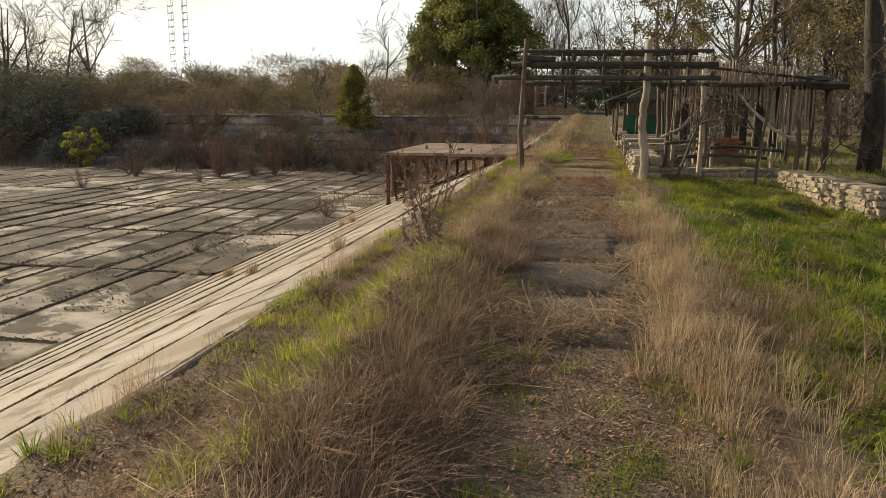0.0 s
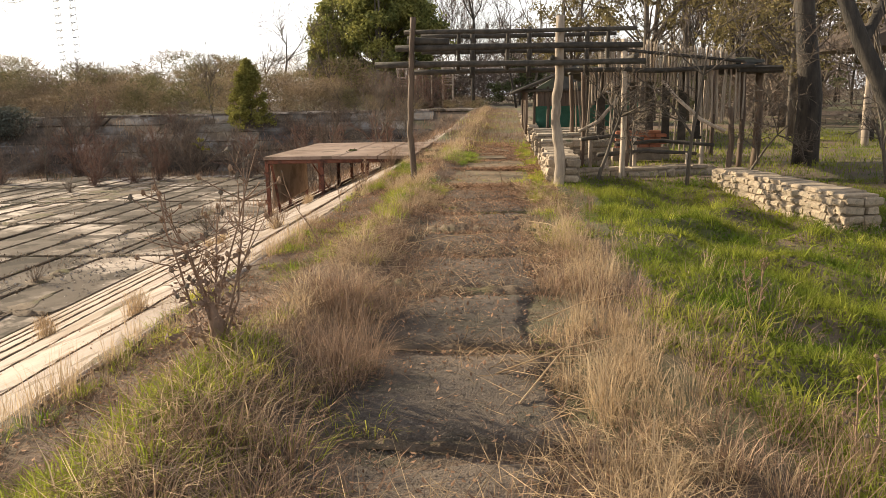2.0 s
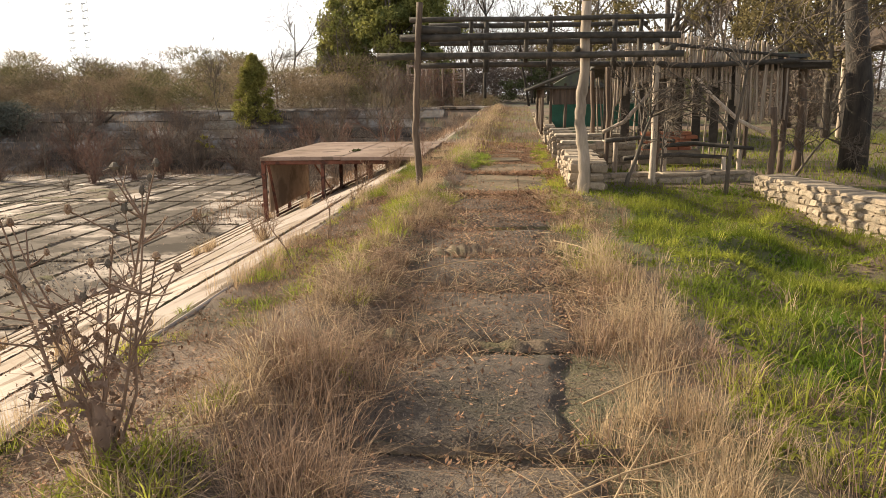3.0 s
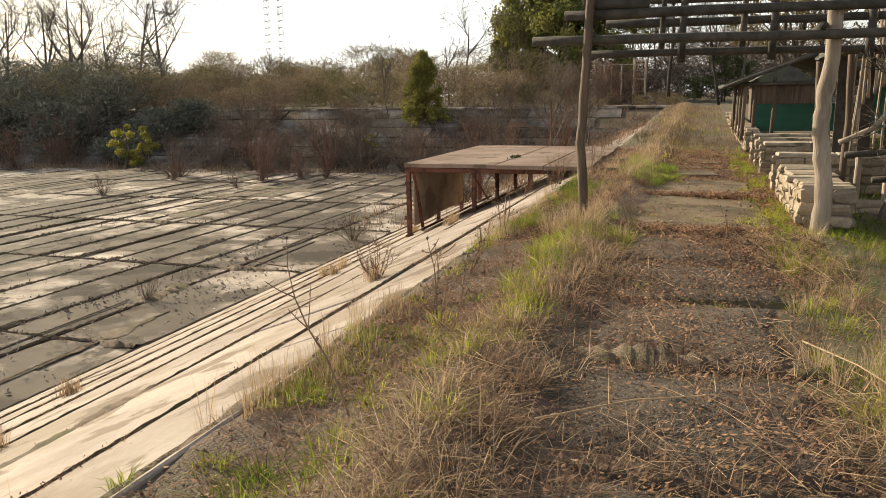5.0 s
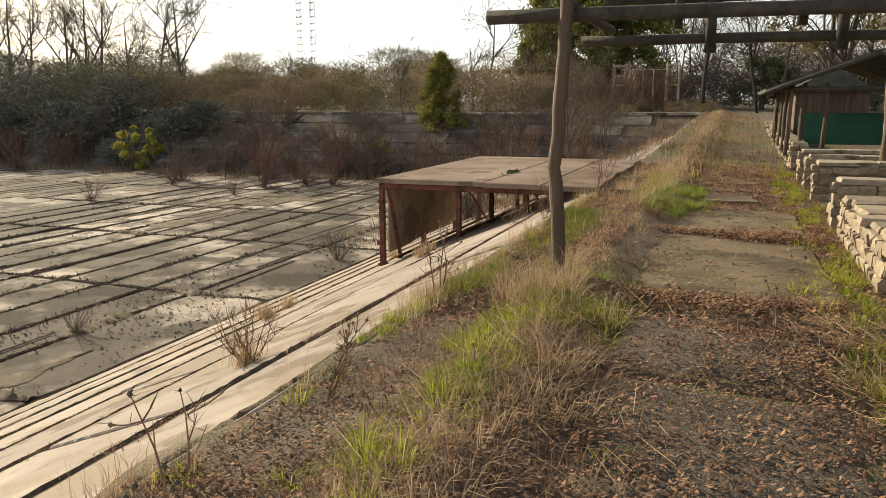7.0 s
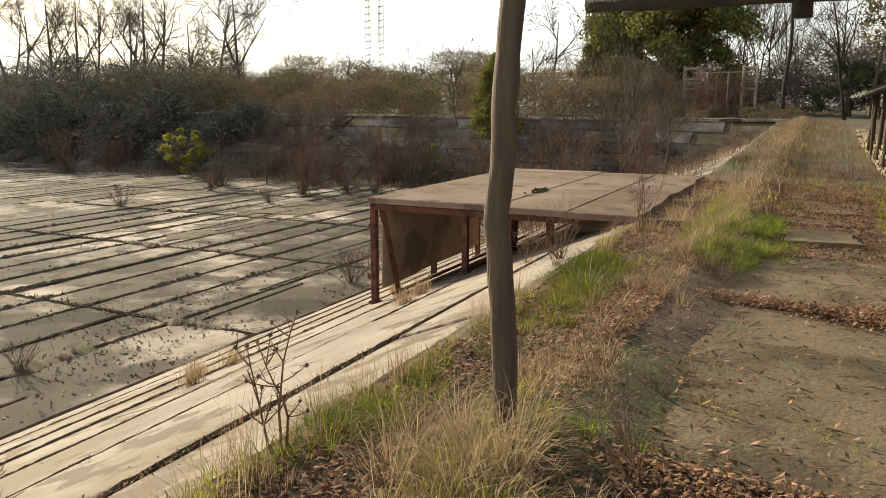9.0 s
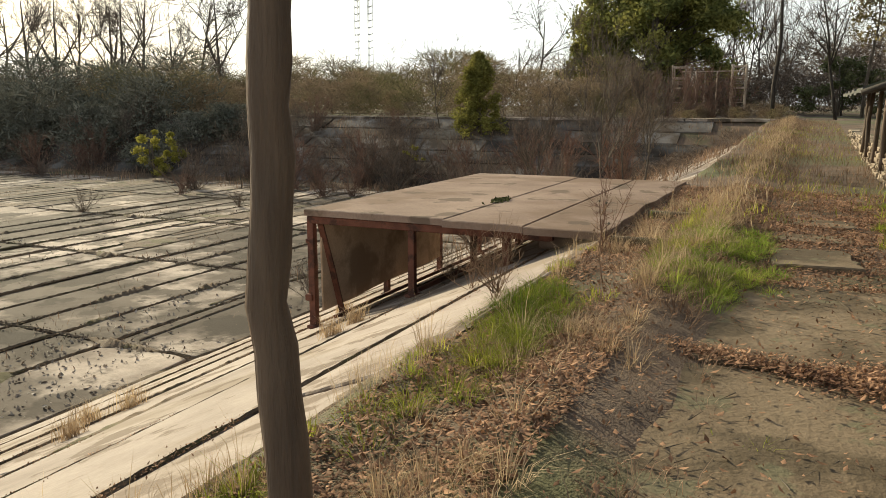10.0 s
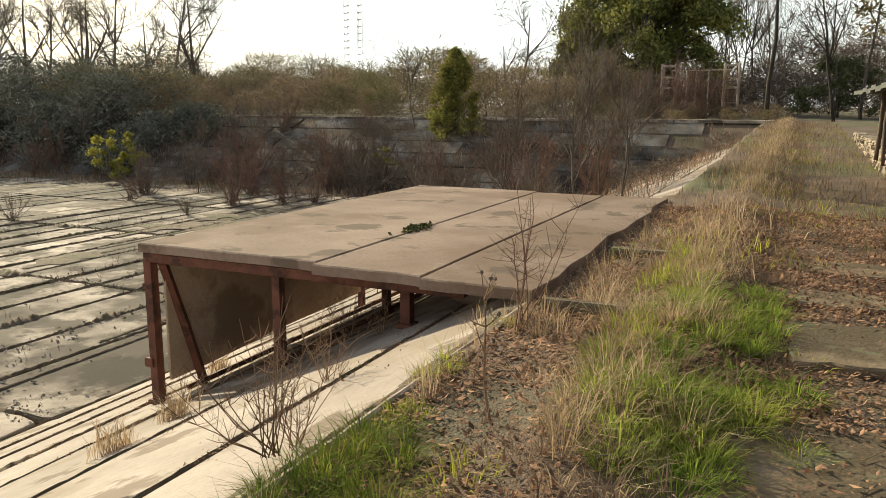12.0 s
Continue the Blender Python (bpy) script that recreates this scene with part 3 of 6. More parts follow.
# ---- platform over the slope ----
deck = thing("concrete_platform", "weathered concrete platform on rusty steel legs over the sloping pool side", "platform")
for i, (x0, x1, y0, y1) in enumerate(((-6.28, -4.27, 22.66, 28.6), (-4.24, -3.24, 22.54, 28.45), (-3.21, -2.32, 22.45, 28.5))):
    s = Shape()
    n = 12
    ring = [(x0, y0)] + [(x0 + (x1 - x0) * k / n, y0 + 0.007 * math.sin(5 * k + i)) for k in range(1, n)] + [(x1, y0 - 0.02)]
    ring += [(x1 + (0.025 * math.sin(2.3 * k) + 0.025 * math.sin(k) if i == 2 else 0.008 * math.sin(3 * k)), y0 + (y1 - y0) * k / n) for k in range(1, n)] + [(x1, y1), (x0, y1)]
    m = len(ring)
    cx, cy = (x0 + x1) / 2, (y0 + y1) / 2
    vs = [(x, y, 0.0) for x, y in ring] + [(x, y, 0.075) for x, y in ring] + [(x + 0.012 * (cx - x), y + 0.006 * (cy - y), 0.085) for x, y in ring]
    fs = [tuple(range(m - 1, -1, -1)), tuple(2 * m + k for k in range(m))]
    for r in range(2):
        fs += [(r * m + k, r * m + (k + 1) % m, (r + 1) * m + (k + 1) % m, (r + 1) * m + k) for k in range(m)]
    part("deck_slab", s.add(vs, fs), DECK, deck)
part("edge_channel", Shape().block((-4.6, 22.74, -0.055), (3.3, 0.09, 0.1), 0.012), RUST, deck, "rusty red steel edge channel")
part("edge_channel", Shape().block((-6.22, 25.6, -0.055), (0.09, 5.8, 0.1), 0.012), RUST, deck)
part("edge_channel", Shape().block((-4.25, 25.6, -0.055), (0.09, 5.7, 0.1), 0.012), RUST, deck)


def side_z(x):
    return (x - RIM) * (-DEPTH / (RIM - FOOT))


for x, y, r in ((-6.22, 22.74, 0.045), (-4.75, 22.76, 0.04), (-6.22, 24.7, 0.04), (-6.22, 26.6, 0.04), (-6.22, 28.4, 0.045), (-4.75, 24.7, 0.04),
                (-4.75, 26.6, 0.04), (-3.6, 23.0, 0.045), (-3.6, 25.5, 0.04), (-4.75, 28.4, 0.04)):
    foot = side_z(x)
    leg = part("leg", Shape().block((x, y, (foot - 0.03 - 0.1) / 2), (2 * r, 2 * r, -foot - 0.06), 0.008), RUST, deck)
    part("foot_plate", Shape().block((x, y, foot + 0.02), (0.15, 0.15, 0.05), 0.01), RUST, leg)
part("brace", Shape().tube([(-6.13, 22.8, -0.1), (-6.1, 23.02, -0.78), (-6.08, 23.22, -1.46)], [0.05] * 3, 4), RUST, deck)
part("brace", Shape().tube([(-6.2, 26.6, -0.1), (-5.7, 27.4, -1.3)], [0.03] * 2, 4), RUST, deck)
part("bracket", Shape().block((-6.26, 22.74, -1.1), (0.1, 0.14, 0.09), 0.01), RUST, deck)
part("bracket", Shape().block((-6.26, 22.74, -0.34), (0.06, 0.1, 0.06), 0.01), RUST, deck)
# sheet hung between the outer legs
s = Shape()
pts = []
for k in range(9):
    u = k / 8
    bow = 0.02 * math.sin(3 * u * math.pi)
    pts.append((-6.15 + bow, 22.82 + 3.6 * u))
vs = []
for x, y in pts:
    u = (y - 22.82) / 3.6
    for dx in (0, 0.025):
        vs += [(x + dx, y, -1.3 + 0.1 * u), (x + dx, y, -0.12 - 0.08 * u)]
fs = []
for k in range(8):
    a, b = 4 * k, 4 * k + 4
    fs += [(a, a + 1, b + 1, b), (a + 3, a + 2, b + 2, b + 3), (a + 1, a + 3, b + 3, b + 1), (a + 2, a, b, b + 2)]
fs += [(0, 2, 3, 1), (32, 33, 35, 34)]
part("side_panel", s.add(vs, fs), PANEL, deck, "brown sheet panel hung under the platform")
part("bearing_block", Shape().block((-2.86, 25.7, -0.16), (0.85, 4.9, 0.3), 0.03, rough=0.015, rng=rng), DECK, deck, "dark broken concrete bearing block under the slabs")
part("ground_rail", Shape().tube([(-6.0, 22.9, side_z(-6.0) + 0.05), (-5.9, 28.5, side_z(-5.9) + 0.05)], [0.035] * 2, 4), RUST, deck)
part("ground_rail", Shape().tube([(-4.75, 22.9, side_z(-4.75) + 0.05), (-4.75, 28.5, side_z(-4.75) + 0.05)], [0.035] * 2, 4), RUST, deck)
v, t = leaves(np.stack([RNG.normal(-4.27, 0.05, 220), RNG.normal(24.55, 0.15, 220), 0.085 + RNG.uniform(0, 0.03, 220)], 1), RNG.uniform(0.015, 0.04, 220), RNG)
stuff("moss_clump", v, t, MOSS, "small clump of moss in the platform joint", "moss")
for i, (y, x0, x1) in enumerate(((22.3, -2.2, -1.55), (24.35, -2.2, -1.5))):
    k = part("kerb", Shape().block(((x0 + x1) / 2, y, 0.03), (x1 - x0, 0.1, 0.12), 0.015, rough=0.006, rng=rng), PATH_CONCRETE)
    tagged(k, "short grey concrete kerb crossing the bank", "kerb", "bank kerbs")

# ---- rustic gate ----
gate = thing("rustic_gate", "rustic gate of rough log posts with stacked horizontal poles overhead", "gate")


def crooked(points, r0, r1, seed, sides=10, lump=0.06):
    """A rough log along points, rounded and lumpy."""
    g = np.random.default_rng(seed)
    pts = [Vector(p) for p in points]
    fine = []
    for a, b in zip(pts, pts[1:]):
        for k in range(4):
            fine.append(a.lerp(b, k / 4) + Vector(g.normal(0, r0 * 0.06, 3)))
    fine.append(pts[-1])
    n = len(fine)
    return Shape().tube(fine, [(r0 + (r1 - r0) * i / (n - 1)) * (1 + g.uniform(-lump, lump)) for i in range(n)], sides, True, 0.03, g)


part("post", crooked([(-1.48, 15.94, -0.1), (-1.5, 15.94, 0.5), (-1.535, 15.94, 0.95), (-1.515, 15.94, 1.4), (-1.49, 15.94, 1.8), (-1.47, 15.94, 2.3), (-1.43, 15.94, 2.82)], 0.052, 0.048, 1), POSTWOOD, gate, "brown crooked log post", True)
part("post", crooked([(0.97, 16.2, -0.15), (1.0, 16.2, 0.3), (0.97, 16.2, 0.7), (0.91, 16.2, 1.05), (0.93, 16.2, 1.4), (0.97, 16.2, 1.8), (0.98, 16.2, 2.8)], 0.095, 0.075, 2), PALEWOOD, gate, "pale bleached crooked log post", True)
for i, (x0, x1, y, z, r) in enumerate(((-2.1, 2.35, 16.04, 2.05, 0.055), (-1.7, 2.4, 17.7, 1.97, 0.05), (-1.75, 2.3, 16.04, 2.31, 0.055), (-1.5, 2.3, 17.7, 2.34, 0.055),
                                       (-1.6, 2.2, 16.04, 2.57, 0.04), (-1.5, 2.1, 17.7, 2.62, 0.045), (-1.55, -0.85, 16.04, 2.44, 0.065))):
    part("pole", crooked([(x0, y, z + 0.02), ((x0 + x1) / 2, y, z + 0.015 * math.sin(i)), (x1, y, z - 0.02)], r, r * 0.85, 10 + i, 8), DARKWOOD, gate, "", True)
for i, x in enumerate((-0.55, 0.5, 1.55)):
    part("upright", crooked([(x, 17.62, 1.86), (x + 0.02, 17.63, 2.76)], 0.05, 0.042, 30 + i, 7), DARKWOOD, gate, "", True)
for i, x in enumerate((-0.72, 0.1, 1.75)):
    part("upright", crooked([(x, 16.2, 1.95), (x + 0.02, 16.2, 2.62)], 0.036, 0.032, 35 + i, 7), DARKWOOD, gate, "", True)
for i, x in enumerate((-1.45, 0.85, 2.2)):
    part("tie_pole", crooked([(x, 16.0, 2.12), (x, 17.9, 2.1)], 0.045, 0.04, 40 + i, 7), DARKWOOD, gate, "", True)
part("post", crooked([(2.25, 17.72, -0.2), (2.28, 17.74, 1.0), (2.25, 17.72, 2.5)], 0.06, 0.05, 45, 8), GREYWOOD, gate, "", True)

# ---- stone walls ----
stone_meshes = []
for i in range(10):
    g = np.random.default_rng(300 + i)
    me = Shape().block((0, 0, 0), (g.uniform(0.16, 0.3), 0.15, g.uniform(0.09, 0.14)), 0.022, rough=0.013, rng=g).mesh("stone")
    me.materials.append(STONE)
    stone_meshes.append(me)


def stone_wall(name, a, b, base, top, thick, label, seed, both=False, ends=(True, True), cap=None, small=1.0):
    """A rubble wall from a to b: mortar core, stones proud of both faces and a cap of flat stones."""
    g = np.random.default_rng(seed)
    a, b = Vector((*a, 0)), Vector((*b, 0))
    d = (b - a)
    ln = d.length
    d.normalize()
    turn = math.degrees(math.atan2(d.y, d.x))
    at = Matrix.Translation((a.x, a.y, base)) @ pose(0, 0, 0, 0, 0, turn)
    w = thing(name, label, "wall", "rubble stone walls", at)
    h = top - base
    part("core", Shape().block((ln / 2, 0, h / 2 - 0.06), (ln - 0.02, thick - 0.02, h - 0.03), 0.03), MORTAR, w, "mortar core")
    rows = max(1, round((h - 0.05) / (0.13 if small == 1 else 0.105)))
    for face in (-1, 1):
        for r in range(rows):
            u = g.uniform(-0.05, 0.05)
            while u < ln - 0.08:
                step = g.uniform(0.11, 0.32) * small
                if face == 1 and not both and g.random() < 0.5:
                    u += step
                    continue
                k = g.uniform(0.86, 1.0)
                m = pose(min(u + step / 2, ln - 0.1), face * (thick / 2 - 0.06 + g.uniform(0, 0.02)), (r + 0.5) * (h - 0.05) / rows - 0.02 + g.uniform(-0.012, 0.012), g.normal(0, 2), g.normal(0, 4), g.normal(0, 2.5))
                part("stone", stone_meshes[int(g.integers(10))], STONE, w, at=m @ Matrix.Diagonal((step / 0.235 * g.uniform(0.85, 1.04), 1, (h - 0.05) / rows / 0.125 * k, 1)))
                u += step
    for end, on in ((0.0, ends[0]), (ln, ends[1])):
        if on:
            for r in range(rows):
                for q in (-0.25, 0.25):
                    m = pose(end, q * thick, (r + 0.5) * (h - 0.05) / rows, g.normal(0, 4), g.normal(0, 4), 90 + g.normal(0, 6))
                    part("stone", stone_meshes[int(g.integers(10))], STONE, w, at=m @ Matrix.Diagonal((thick / 2 / 0.25, 0.8, (h - 0.05) / rows / 0.125, 1)))
    u = 0.0
    while u < ln - 0.1:
        step = min(g.uniform(0.16, 0.46) * small * (2.4 if cap else 1), ln - u)
        part("capstone", Shape().block((u + step / 2, g.normal(0, 0.02), h - 0.045 + g.uniform(-0.008, 0.008) / small), (step - g.uniform(0.004, 0.015), thick * g.uniform(0.92, 1.0), 0.07), 0.018, rough=0.01, rng=g), cap or STONE, w)
        u += step
    return w


stone_wall("stone_wall", (1.08, 16.55), (1.08, 19.3), 0.0, 0.47, 0.54, "low wall of pale rubble stone beside the path", 1, True)
for i, (y, x1) in enumerate(((20.0, 2.3), (22.6, 2.6), (24.0, 2.6), (25.5, 2.7))):
    stone_wall("stone_bench_wall", (0.84, y), (x1, y), 0.0, 0.58, 0.36, "low rubble cross wall with dark flat top", 10 + i, False, (True, False), CAPSTONE)
stone_wall("stone_wall", (0.9, 27.0), (0.9, 44.0), 0.1, 0.62, 0.3, "long low rubble wall under the pavilion posts", 20, False)
stone_wall("stone_wall", (4.1, 17.4), (4.75, 13.4), -0.36, 0.16, 0.5, "curving pale rubble wall edging the lawn", 21, True, small=0.8)
stone_wall("stone_wall", (5.3, 11.6), (6.4, 9.6), -0.42, 0.12, 0.5, "broken end of a pale rubble wall", 22, True, small=0.62)
stone_wall("stone_wall", (1.35, 18.0), (4.1, 18.5), -0.12, 0.12, 0.35, "very low dark rubble wall at the hut", 23, False)

# ---- pole hut ----
hut = thing("pole_hut", "rustic hut walled with upright weathered poles under dark roof", "hut")
HY = 19.6
pole_meshes = []
for i in range(6):
    g = np.random.default_rng(400 + i)
    me = crooked([(0, 0, 0), (g.normal(0, 0.012), 0, 0.5), (0, 0, 1.0)], 0.022, 0.017, 410 + i, 6).mesh("pole", True)
    me.materials.append(GREYWOOD)
    pole_meshes.append(me)
g = np.random.default_rng(5)


def hut_pole(x, y, z0, z1, lean=0.0):
    part("pole", pole_meshes[int(g.integers(6))], GREYWOOD, hut, at=pose(x, y, z0, g.normal(0, 1), lean + g.normal(0, 2.5), g.uniform(0, 360)) @ Matrix.Diagonal((1, 1, z1 - z0, 1)))


for k in range(62):
    u = (k + 0.5 + 0.5 * g.random()) / 62
    x = 1.7 + 3.25 * u
    # lower skirt with an arched opening
    arch = 1.0 + 0.75 * max(0.0, 1 - ((x - 2.95) / 1.15) ** 2) ** 0.5 if abs(x - 2.95) < 1.15 else 0.55 + 0.3 * g.random()
    if x > 4.2:
        arch = 0.85 + 0.2 * g.random()
    hut_pole(x, HY + g.uniform(-0.07, 0.07), arch, 2.02 + 0.03 * math.sin(k))
for k in range(68):
    u = (k + 0.5 * g.random()) / 68
    x = 2.0 + 2.75 * u
    hut_pole(x, HY - 0.14 + g.uniform(-0.07, 0.07), 1.98 + 0.02 * math.sin(2 * k), 2.62 - 0.36 * u + 0.1 * g.random(), -2)
for i, (x, y, h, r) in enumerate(((1.68, HY, 2.05, 0.05), (4.95, HY, 2.1, 0.06), (4.4, HY - 1.2, 1.2, 0.06), (2.45, HY - 1.0, 1.2, 0.045), (5.4, HY + 0.4, 1.9, 0.09), (1.7, HY + 3.3, 2.0, 0.06), (5.2, HY + 3.3, 2.0, 0.06))):
    part("post", crooked([(x, y, -0.2), (x + 0.04, y, h * 0.5), (x, y, h)], r, r * 0.85, 430 + i, 8), POSTWOOD, hut, "", True)
part("arch_log", crooked([(1.6, HY - 0.14, 0.75), (2.0, HY - 0.16, 0.95), (2.35, HY - 0.16, 1.35), (2.6, HY - 0.15, 1.7)], 0.042, 0.035, 440, 8), GREYWOOD, hut, "", True)
part("arch_log", crooked([(4.6, HY - 0.14, 0.7), (4.1, HY - 0.16, 0.95), (3.6, HY - 0.16, 1.4), (3.3, HY - 0.15, 1.75)], 0.04, 0.032, 441, 8), GREYWOOD, hut, "", True)
part("lintel_log", crooked([(1.55, HY - 0.2, 2.02), (3.2, HY - 0.22, 1.96), (5.1, HY - 0.2, 2.02)], 0.05, 0.045, 442, 8), DARKWOOD, hut, "", True)
part("ridge_log", crooked([(2.0, HY - 0.2, 2.45), (4.9, HY - 0.2, 2.1)], 0.035, 0.03, 443, 8), DARKWOOD, hut, "", True)
s = Shape()
for k in range(4):
    u = k / 4
    s.block((4.75, HY + 0.15 + 2.6 * (u + 0.1), 2.08 + 0.12 * math.sin(math.pi * (u + 0.1))), (1.3, 0.66, 0.08), 0.015, rough=0.02, rng=g)
part("roof", s, ROOFING, hut, "dark felt roof")
# added boards, hidden behind the lintel, that keep the sun out of the hut
for k in range(5):
    part("roof_board", Shape().block((2.95, HY + 0.4 + 0.62 * k, 2.06 + 0.02 * math.sin(k)), (2.7, 0.58, 0.05), 0.012, rough=0.02, rng=g), ROOFING, hut)
part("roof_edge", Shape().block((5.25, HY + 0.6, 1.95), (0.9, 1.6, 0.12), 0.03, m=None, rough=0.03, rng=g), DARKWOOD, hut)
for k in range(26):
    hut_pole(1.75 + 0.135 * k, HY + 3.4, 0.0, 1.7 + 0.2 * g.random())
# added dark slats that stand for the shade inside the open-backed hut
for k in range(8):
    part("back_board", Shape().block((1.95 + 0.38 * k, HY + 2.2, 1.2 + 0.05 * math.sin(3 * k)), (0.185, 0.03, 1.65), 0.006), DARKWOOD, hut)
stove = thing("brick_stove", "small red brick hearth inside the hut", "stove")
for r in range(5):
    for c in range(4):
        part("brick", Shape().block((2.75 + 0.26 * c + 0.13 * (r % 2), 21.4, 0.3 + 0.08 * r), (0.245, 0.3, 0.072), 0.008), BRICKRED, stove)
part("hearth_base", Shape().block((3.2, 21.4, 0.12), (1.3, 0.4, 0.3), 0.02), MORTAR, stove)
for i, (x0, y0, x1, y1, z) in enumerate(((1.9, 18.6, 3.9, 18.9, 0.32), (2.3, 19.0, 4.2, 18.7, 0.5), (1.6, 18.9, 2.9, 19.2, 0.62))):
    lg = part("log_seat", crooked([(x0, y0, z), ((x0 + x1) / 2, y0 + 0.1, z + 0.05), (x1, y1, z - 0.03)], 0.045, 0.035, 450 + i, 8), DARKWOOD, smooth=True)
    tagged(lg, "dark fallen log lying before the hut", "log", "logs before the hut")
    for q, x in enumerate((x0 + 0.2, x1 - 0.2)):
        part("prop", crooked([(x, (y0 + y1) / 2, -0.1), (x, (y0 + y1) / 2 + 0.02, z)], 0.05, 0.04, 460 + 3 * i + q, 6), GREYWOOD, lg, "", True)

# ---- pavilion by the wall ----
pav = thing("garden_pavilion", "low open pavilion with dark felt gable roof on crooked log posts", "pavilion")
PY0, PY1 = 27.6, 35.5
s = Shape()
for sx, x0, z0, x1, z1 in ((-1, 0.22, 1.66, 2.25, 2.42), (1, 4.3, 1.66, 2.25, 2.42)):
    n = 9
    for k in range(n):
        ya, yb = PY0 + (PY1 - PY0) * k / n, PY0 + (PY1 - PY0) * (k + 1) / n - 0.015
        j = 0.02 * math.sin(2.7 * k)
        vs = [(x0, ya, z0 + j), (x1, ya, z1), (x1, yb, z1), (x0, yb, z0 + j), (x0, ya, z0 - 0.07 + j), (x1, ya, z1 - 0.07), (x1, yb, z1 - 0.07), (x0, yb, z0 - 0.07 + j)]
        part("roof_sheet", Shape().add(vs, [(0, 1, 2, 3), (7, 6, 5, 4), (0, 4, 5, 1), (1, 5, 6, 2), (2, 6, 7, 3), (3, 7, 4, 0)]), ROOFING, pav, "dark felt roof sheet")
for x0, x1 in ((0.2, 2.25), (4.32, 2.25)):
    part("rafter", crooked([(x0, PY0 - 0.04, 1.58), (x1, PY0 - 0.04, 2.34)], 0.05, 0.05, 470, 6), DARKWOOD, pav, "", True)
for i, (x, y) in enumerate(((0.7, 27.8), (0.95, 27.9), (0.72, 29.6), (0.72, 31.6), (0.72, 33.6), (0.72, 35.3), (4.1, 27.8), (4.1, 31.5), (4.1, 35.3), (1.35, 27.8))):
    part("post", crooked([(x, y, 0.3 if x < 1.3 else -0.1), (x + 0.05 * math.sin(i * 3), y, 1.1), (x + 0.03, y, 1.78)], 0.05, 0.042, 480 + i, 7), POSTWOOD, pav, "", True)
part("tie_beam", crooked([(0.4, 27.75, 1.66), (4.3, 27.75, 1.66)], 0.05, 0.05, 495, 7), DARKWOOD, pav, "", True)
part("eave_beam", crooked([(0.5, 27.6, 1.66), (0.5, 35.5, 1.66)], 0.05, 0.05, 496, 7), DARKWOOD, pav, "", True)
# added boards that carry the green flare tint inside the pavilion
part("green_panel", Shape().block((2.6, 31.0, 0.75), (3.0, 0.05, 0.75), 0.01), FLAREGREEN, pav, "added green board standing for green lens flare")
part("green_panel", Shape().block((4.15, 29.5, 1.0), (0.05, 3.6, 1.3), 0.01), FLAREGREEN, pav)
shed = thing("small_shed", "small timber shed with shallow roof behind the pavilion", "shed")
part("wall", Shape().block((2.6, 40.0, 1.1), (2.2, 1.6, 1.6), 0.03), POSTWOOD, shed)
s = Shape()
s.add([(1.2, 39.0, 1.7), (4.0, 39.0, 1.7), (2.6, 39.0, 2.5), (1.2, 41.0, 1.7), (4.0, 41.0, 1.7), (2.6, 41.0, 2.5)], [(0, 1, 2), (5, 4, 3), (0, 2, 5, 3), (2, 1, 4, 5), (1, 0, 3, 4)])
part("roof", s, ROOFING, shed)

# second pavilion, further off among the trees
pav2 = thing("wooden_shelter", "open wooden shelter with reddish roof among the trees", "shelter")
part("roof", Shape().add([(9.6, 25, 2.75), (15, 25, 2.75), (12.3, 25, 3.9), (9.6, 30, 2.75), (15, 30, 2.75), (12.3, 30, 3.9),
                          (9.6, 25, 2.62), (15, 25, 2.62), (9.6, 30, 2.62), (15, 30, 2.62)],
                         [(0, 2, 5, 3), (2, 1, 4, 5), (0, 6, 7, 1, 2), (5, 4, 9, 8, 3), (6, 8, 9, 7), (0, 3, 8, 6), (1, 7, 9, 4)]), REDROOF, pav2, "reddish weathered roof")
for i, (x, y) in enumerate(((10, 25.3), (14.6, 25.3), (10, 29.7), (14.6, 29.7), (12.3, 25.3))):
    part("post", crooked([(x, y, -0.2), (x, y, 1.3), (x, y, 2.7)], 0.11, 0.09, 500 + i, 7), GREYWOOD, pav2, "", True)
for i, z in enumerate((0.75, 1.3)):
    part("rail", crooked([(9.9, 25.3, z), (14.7, 25.3, z)], 0.07, 0.07, 510 + i, 6), GREYWOOD, pav2, "", True)
part("table", Shape().block((12.3, 27.5, 0.7), (3.6, 1.0, 0.1), 0.02), DARKWOOD, pav2)
for i, x in enumerate((11.0, 13.6)):
    part("table_leg", Shape().block((x, 27.5, 0.25), (0.15, 0.7, 0.8), 0.02), DARKWOOD, pav2)

# ---- timber play tower ----
tower = thing("timber_tower", "pair of slender timber lattice towers joined by a rail", "tower")
for j, x0 in enumerate((-9.6, -5.6)):
    for dx in (0, 0.9):
        for dy in (0, 0.9):
            part("post", crooked([(x0 + dx, 72 + dy, 0.5), (x0 + dx, 72 + dy, 2.2), (x0 + dx, 72 + dy, 4.2)], 0.07, 0.06, 520 + int(10 * dx), 6), GREYWOOD, tower, "", True)
    for z in (1.2, 2.6, 3.3, 4.05):
        for dy in (0, 0.9):
            part("rail", Shape().block((x0 + 0.45, 72 + dy, z), (1.0, 0.08, 0.12), 0.01), GREYWOOD, tower)
    for z in (0.8, 1.6, 2.9, 3.05):
        part("platform_board", Shape().block((x0 + 0.45, 72.45, z), (0.9, 0.9, 0.06), 0.01), GREYWOOD, tower)
part("crossbar", Shape().tube([(-9.0, 72.4, 3.75), (-5.0, 72.4, 3.75)], [0.04, 0.04], 6), GREYWOOD, tower)
